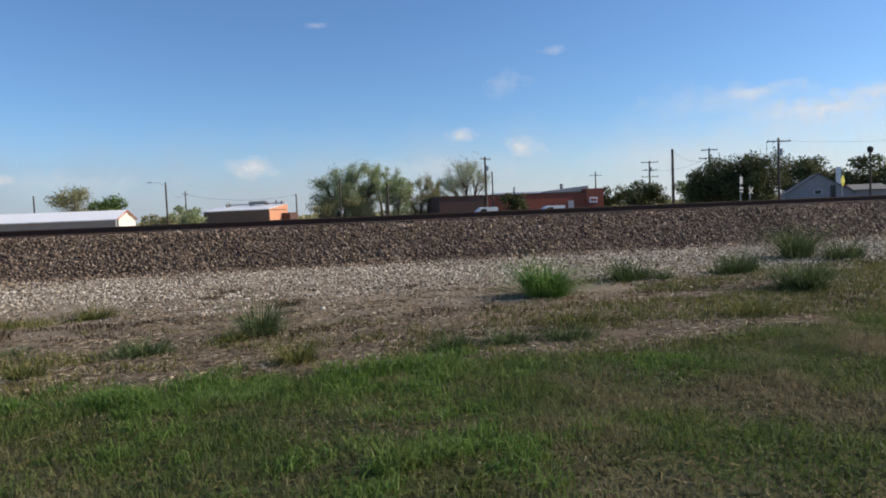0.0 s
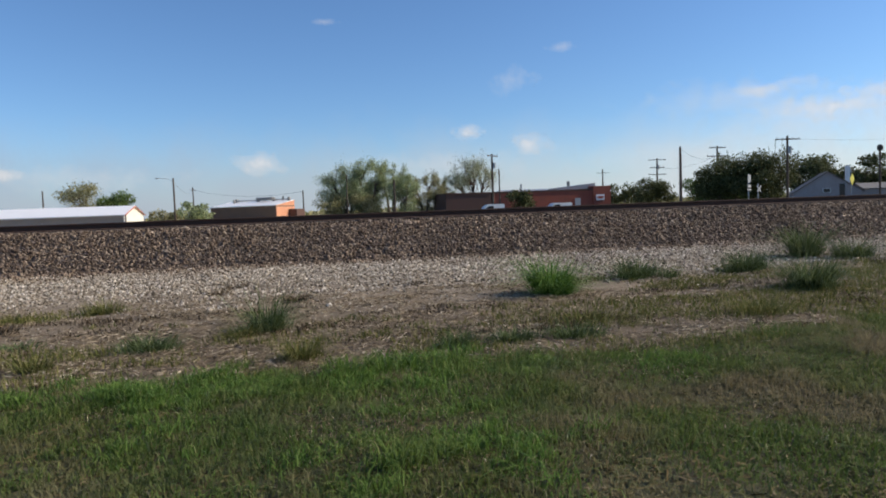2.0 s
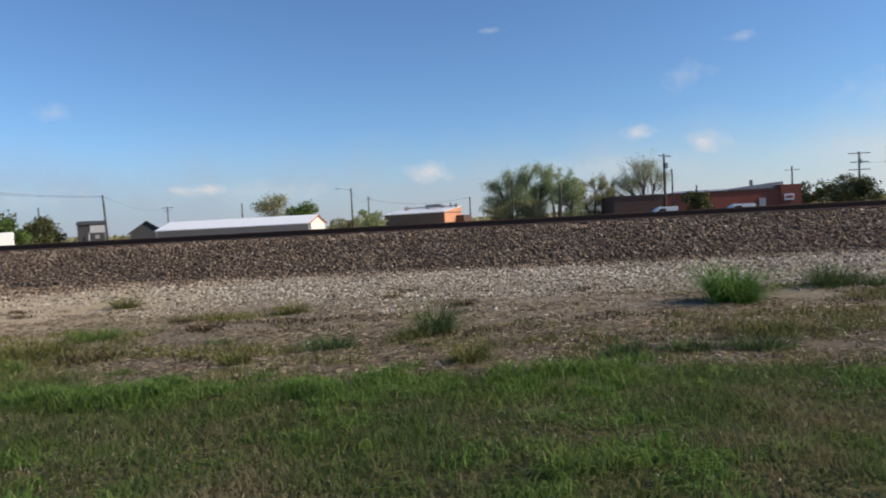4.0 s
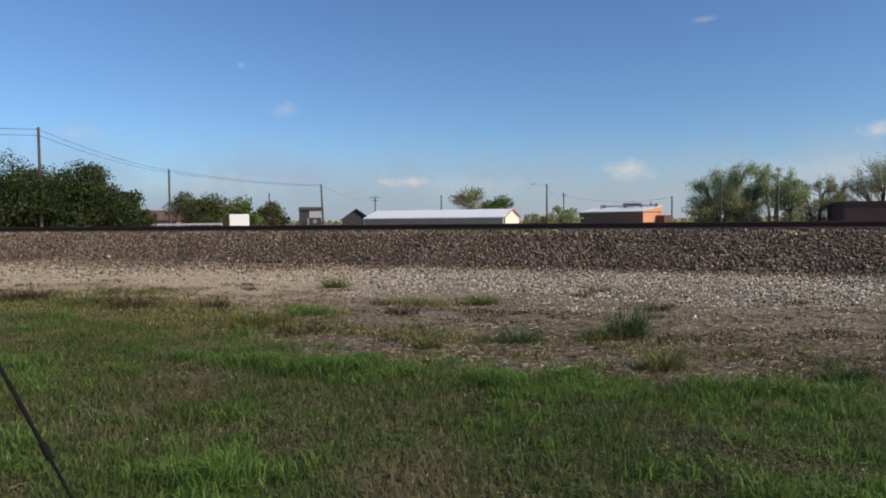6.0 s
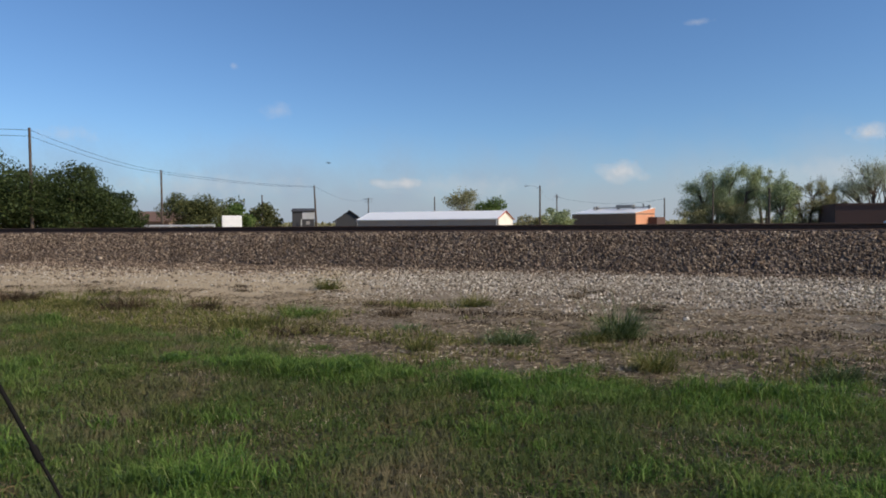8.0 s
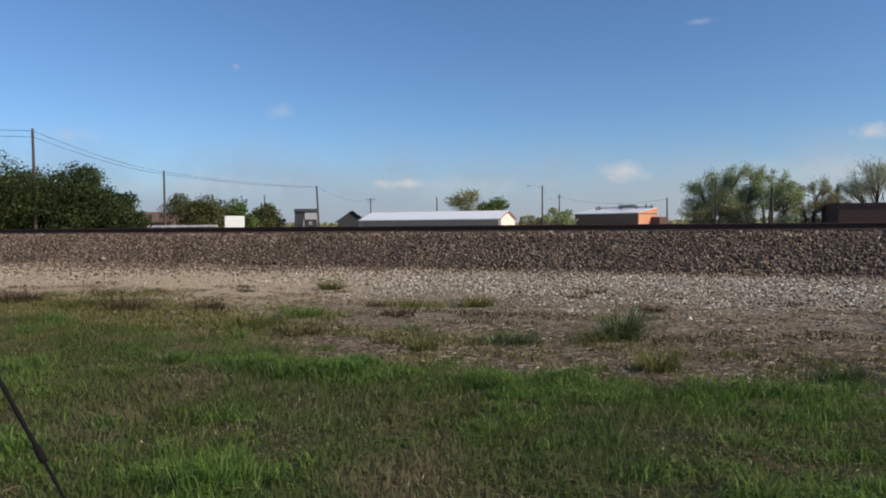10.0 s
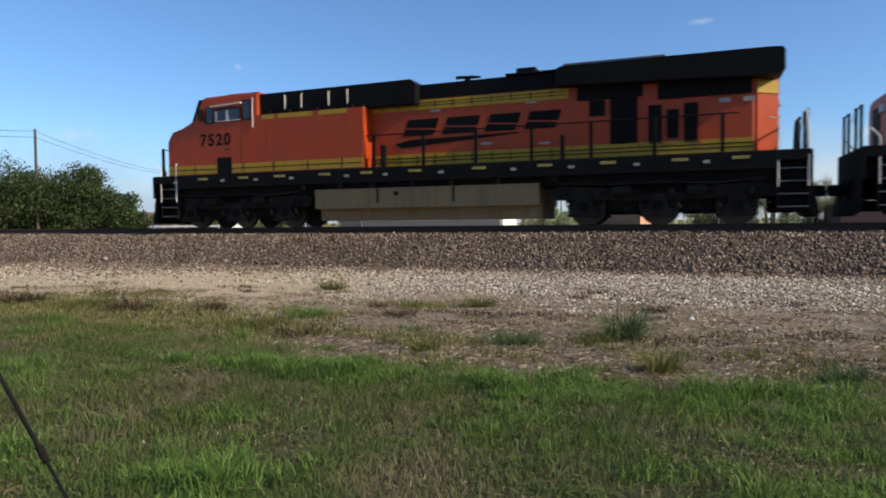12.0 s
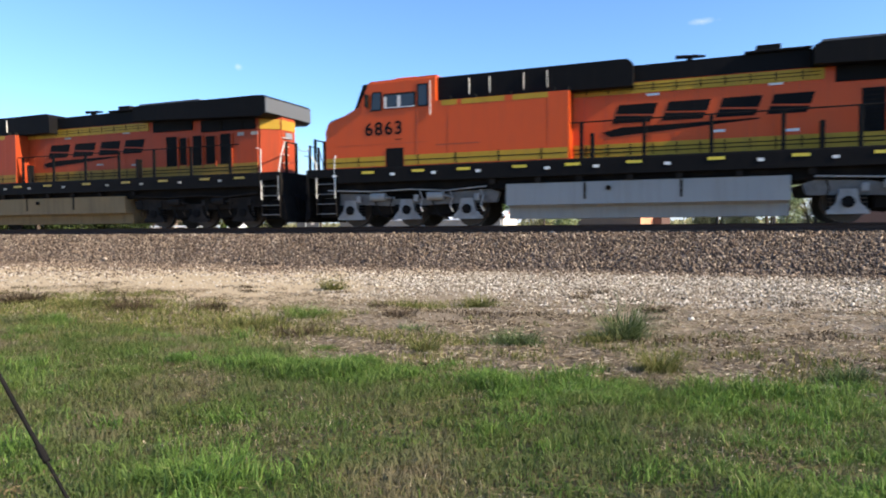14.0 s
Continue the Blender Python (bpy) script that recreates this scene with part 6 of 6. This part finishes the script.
        add_path(bm, [(x, -0.45, 2.9), (x, -0.2, 2.74), (x, 0.2, 2.74), (x, 0.45, 2.9)], 0.014)
        part("end_chain", bm, GALVANISED, t)
    # plough, couplers and hoses
    for x, sg in ((-0.72, -1), (20.75, 1)):
        bm = bmesh.new()
        add_prism(bm, [(x, 1.1), (x, 0.3), (x + sg * 0.18, 0.16), (x + sg * 0.2, 0.3), (x + sg * 0.06, 1.1)], -1.4, 1.4)
        part("plough", bm, UNDER_BLACK, t)
        bm = box(min(x, x + sg * 0.545), -0.16, 0.72, max(x, x + sg * 0.545), 0.16, 1.02, 0.03)
        part("coupler", bm, UNDER_BLACK, t)
        for y in (-0.7, -0.45, 0.5):
            bm = bmesh.new()
            add_path(bm, [(x, y, 1.2), (x + sg * 0.14, y, 1.0), (x + sg * 0.16, y + 0.05, 0.6), (x + sg * 0.05, y + 0.1, 0.5)], 0.024)
            part("air_hose", bm, BLACK_PAINT, t)
        part("end_sill", box(x - 0.04, -1.54, 1.1, x + 0.04, 1.54, 1.88), UNDER_BLACK, t)
    # fuel tank
    bm = bmesh.new()
    zt, zb = 1.24, 0.2
    add_box(bm, 6.1, -1.42, zb, 13.7, 1.42, zt)
    bmesh.ops.bevel(bm, geom=[e for e in bm.edges if abs(e.verts[0].co.x - e.verts[1].co.x) > 1 and e.verts[0].co.z < 0.5], offset=0.4, segments=7, affect="EDGES")
    tk = part("fuel_tank", bm, tank, t, "dented silver fuel tank" if tank is SILVER_TANK else "dust-covered fuel tank")
    for x in (8.4, 11.0):
        part("tank_strap", box(x, -1.435, 0.75, x + 0.07, -1.422, 1.22), TRUCK_GRIME, tk)
    bm = bmesh.new()
    add_tube(bm, (9.1, -1.43, 1.05), (9.1, -1.5, 1.05), 0.07, 0.07, 10)
    part("filler_cap", bm, UNDER_BLACK, tk)
    part("tank_hanger", box(6.3, -1.2, 1.2, 13.5, 1.2, 1.5), UNDER_BLACK, t)
    for x in (7.0, 8.2, 9.6, 10.9, 12.4, 14.1, 5.6):
        part("pipe_bracket", box(x, -1.48, 1.25, x + 0.16, -1.38, 1.42), TRUCK_GRIME, t)
    for cx in (2.8, 17.03):
        truck(t, cx, iron, wheels)
    return t, wheels


TRAIN = [
    locomotive("weathered orange and black diesel locomotive with yellow stripes", ORANGE_PAINT, TRUCK_GRIME, TAN_TANK, "7520", 0),
    locomotive("dusty orange and black diesel locomotive, second in the train", ORANGE_DUSTY, TRUCK_GRIME, TAN_TANK, "", 1),
    locomotive("clean bright orange diesel locomotive with silver trucks and tank", ORANGE_CLEAN, SILVER, SILVER_TANK, "6863", 1)]
NOSE_AT_TWELVE = (-18.05, 4.57, 27.15)         # nose of each at 12 s
SPEED, WHEEL_RADIUS = 19.3, 0.53


def build_bird():
    """A small dark bird: body, two wings, tail."""
    dark = plain("dark_feathers", (0.035, 0.03, 0.028), 0.8)
    t = thing("bird", "small dark bird with spread wings in flight", "bird")
    bm = bmesh.new()
    add_path(bm, [(-0.075, 0, 0.01), (-0.055, 0, 0.012), (-0.02, 0, 0.0), (0.03, 0, 0.0), (0.07, 0, 0.004)], [0.006, 0.016, 0.022, 0.018, 0.006], 8)
    part("body", bm, dark, t)
    for s in (-1, 1):
        part("wing", prism([(-0.03, 0.01), (0.03, 0.008), (0.03, 0.014), (-0.03, 0.016)], min(0, s * 0.05), max(0, s * 0.05)), dark, t)
        bm = bmesh.new()
        vs = [bm.verts.new(v) for v in ((-0.03, s * 0.05, 0.016), (0.025, s * 0.05, 0.014), (0.05, s * 0.13, 0.04), (0.02, s * 0.12, 0.042), (-0.03, s * 0.05, 0.01), (0.025, s * 0.05, 0.008), (0.05, s * 0.13, 0.036), (0.02, s * 0.12, 0.037))]
        for k in ((0, 1, 2, 3), (7, 6, 5, 4), (0, 4, 5, 1), (1, 5, 6, 2), (2, 6, 7, 3), (3, 7, 4, 0)):
            bm.faces.new([vs[i] for i in k])
        part("wing_tip", bm, dark, t)
    part("tail", prism([(0.06, 0.0), (0.12, 0.002), (0.12, 0.008), (0.06, 0.008)], -0.018, 0.018), dark, t)
    for o in t.children:
        o.data.transform(Matrix.Scale(0.6, 4))
    return t


BIRD = build_bird()


def motions():
    """The train rolls towards -x at a steady speed; its wheels turn as they roll."""
    for (loco, wheels), x12 in zip(TRAIN, NOSE_AT_TWELVE):
        walk(loco, [(t, pose(x12 - SPEED * (t - 12), TRACK_Y, RAIL_TOP)) for t in (0.0, 3.5, 7.0, 10.5, 14.0)])
        times = [0.0] + [10.4 + k / 30 for k in range(109)]
        for w, p in wheels:
            walk(w, [(t, pose(*p, 0, 0 if t < 10 else -math.degrees(SPEED * (t - 10.4) / WHEEL_RADIUS), 0)) for t in times])
    flight = [(0.0, (-18.93, 56.93, 1.78)), (6.6, (-18.93, 56.93, 1.78)), (8.0, (-9.58, 16.32, 3.24)), (8.1, (-9.3, 13.49, 3.47)), (8.2, (-8.99, 11.15, 3.75)), (8.6, (-7.75, 1.79, 4.87)), (14.0, (-67.8, -38.2, 40.0))]
    walk(BIRD, [(t, pose(*p, 0, 12, 12)) for t, p in flight])


motions()
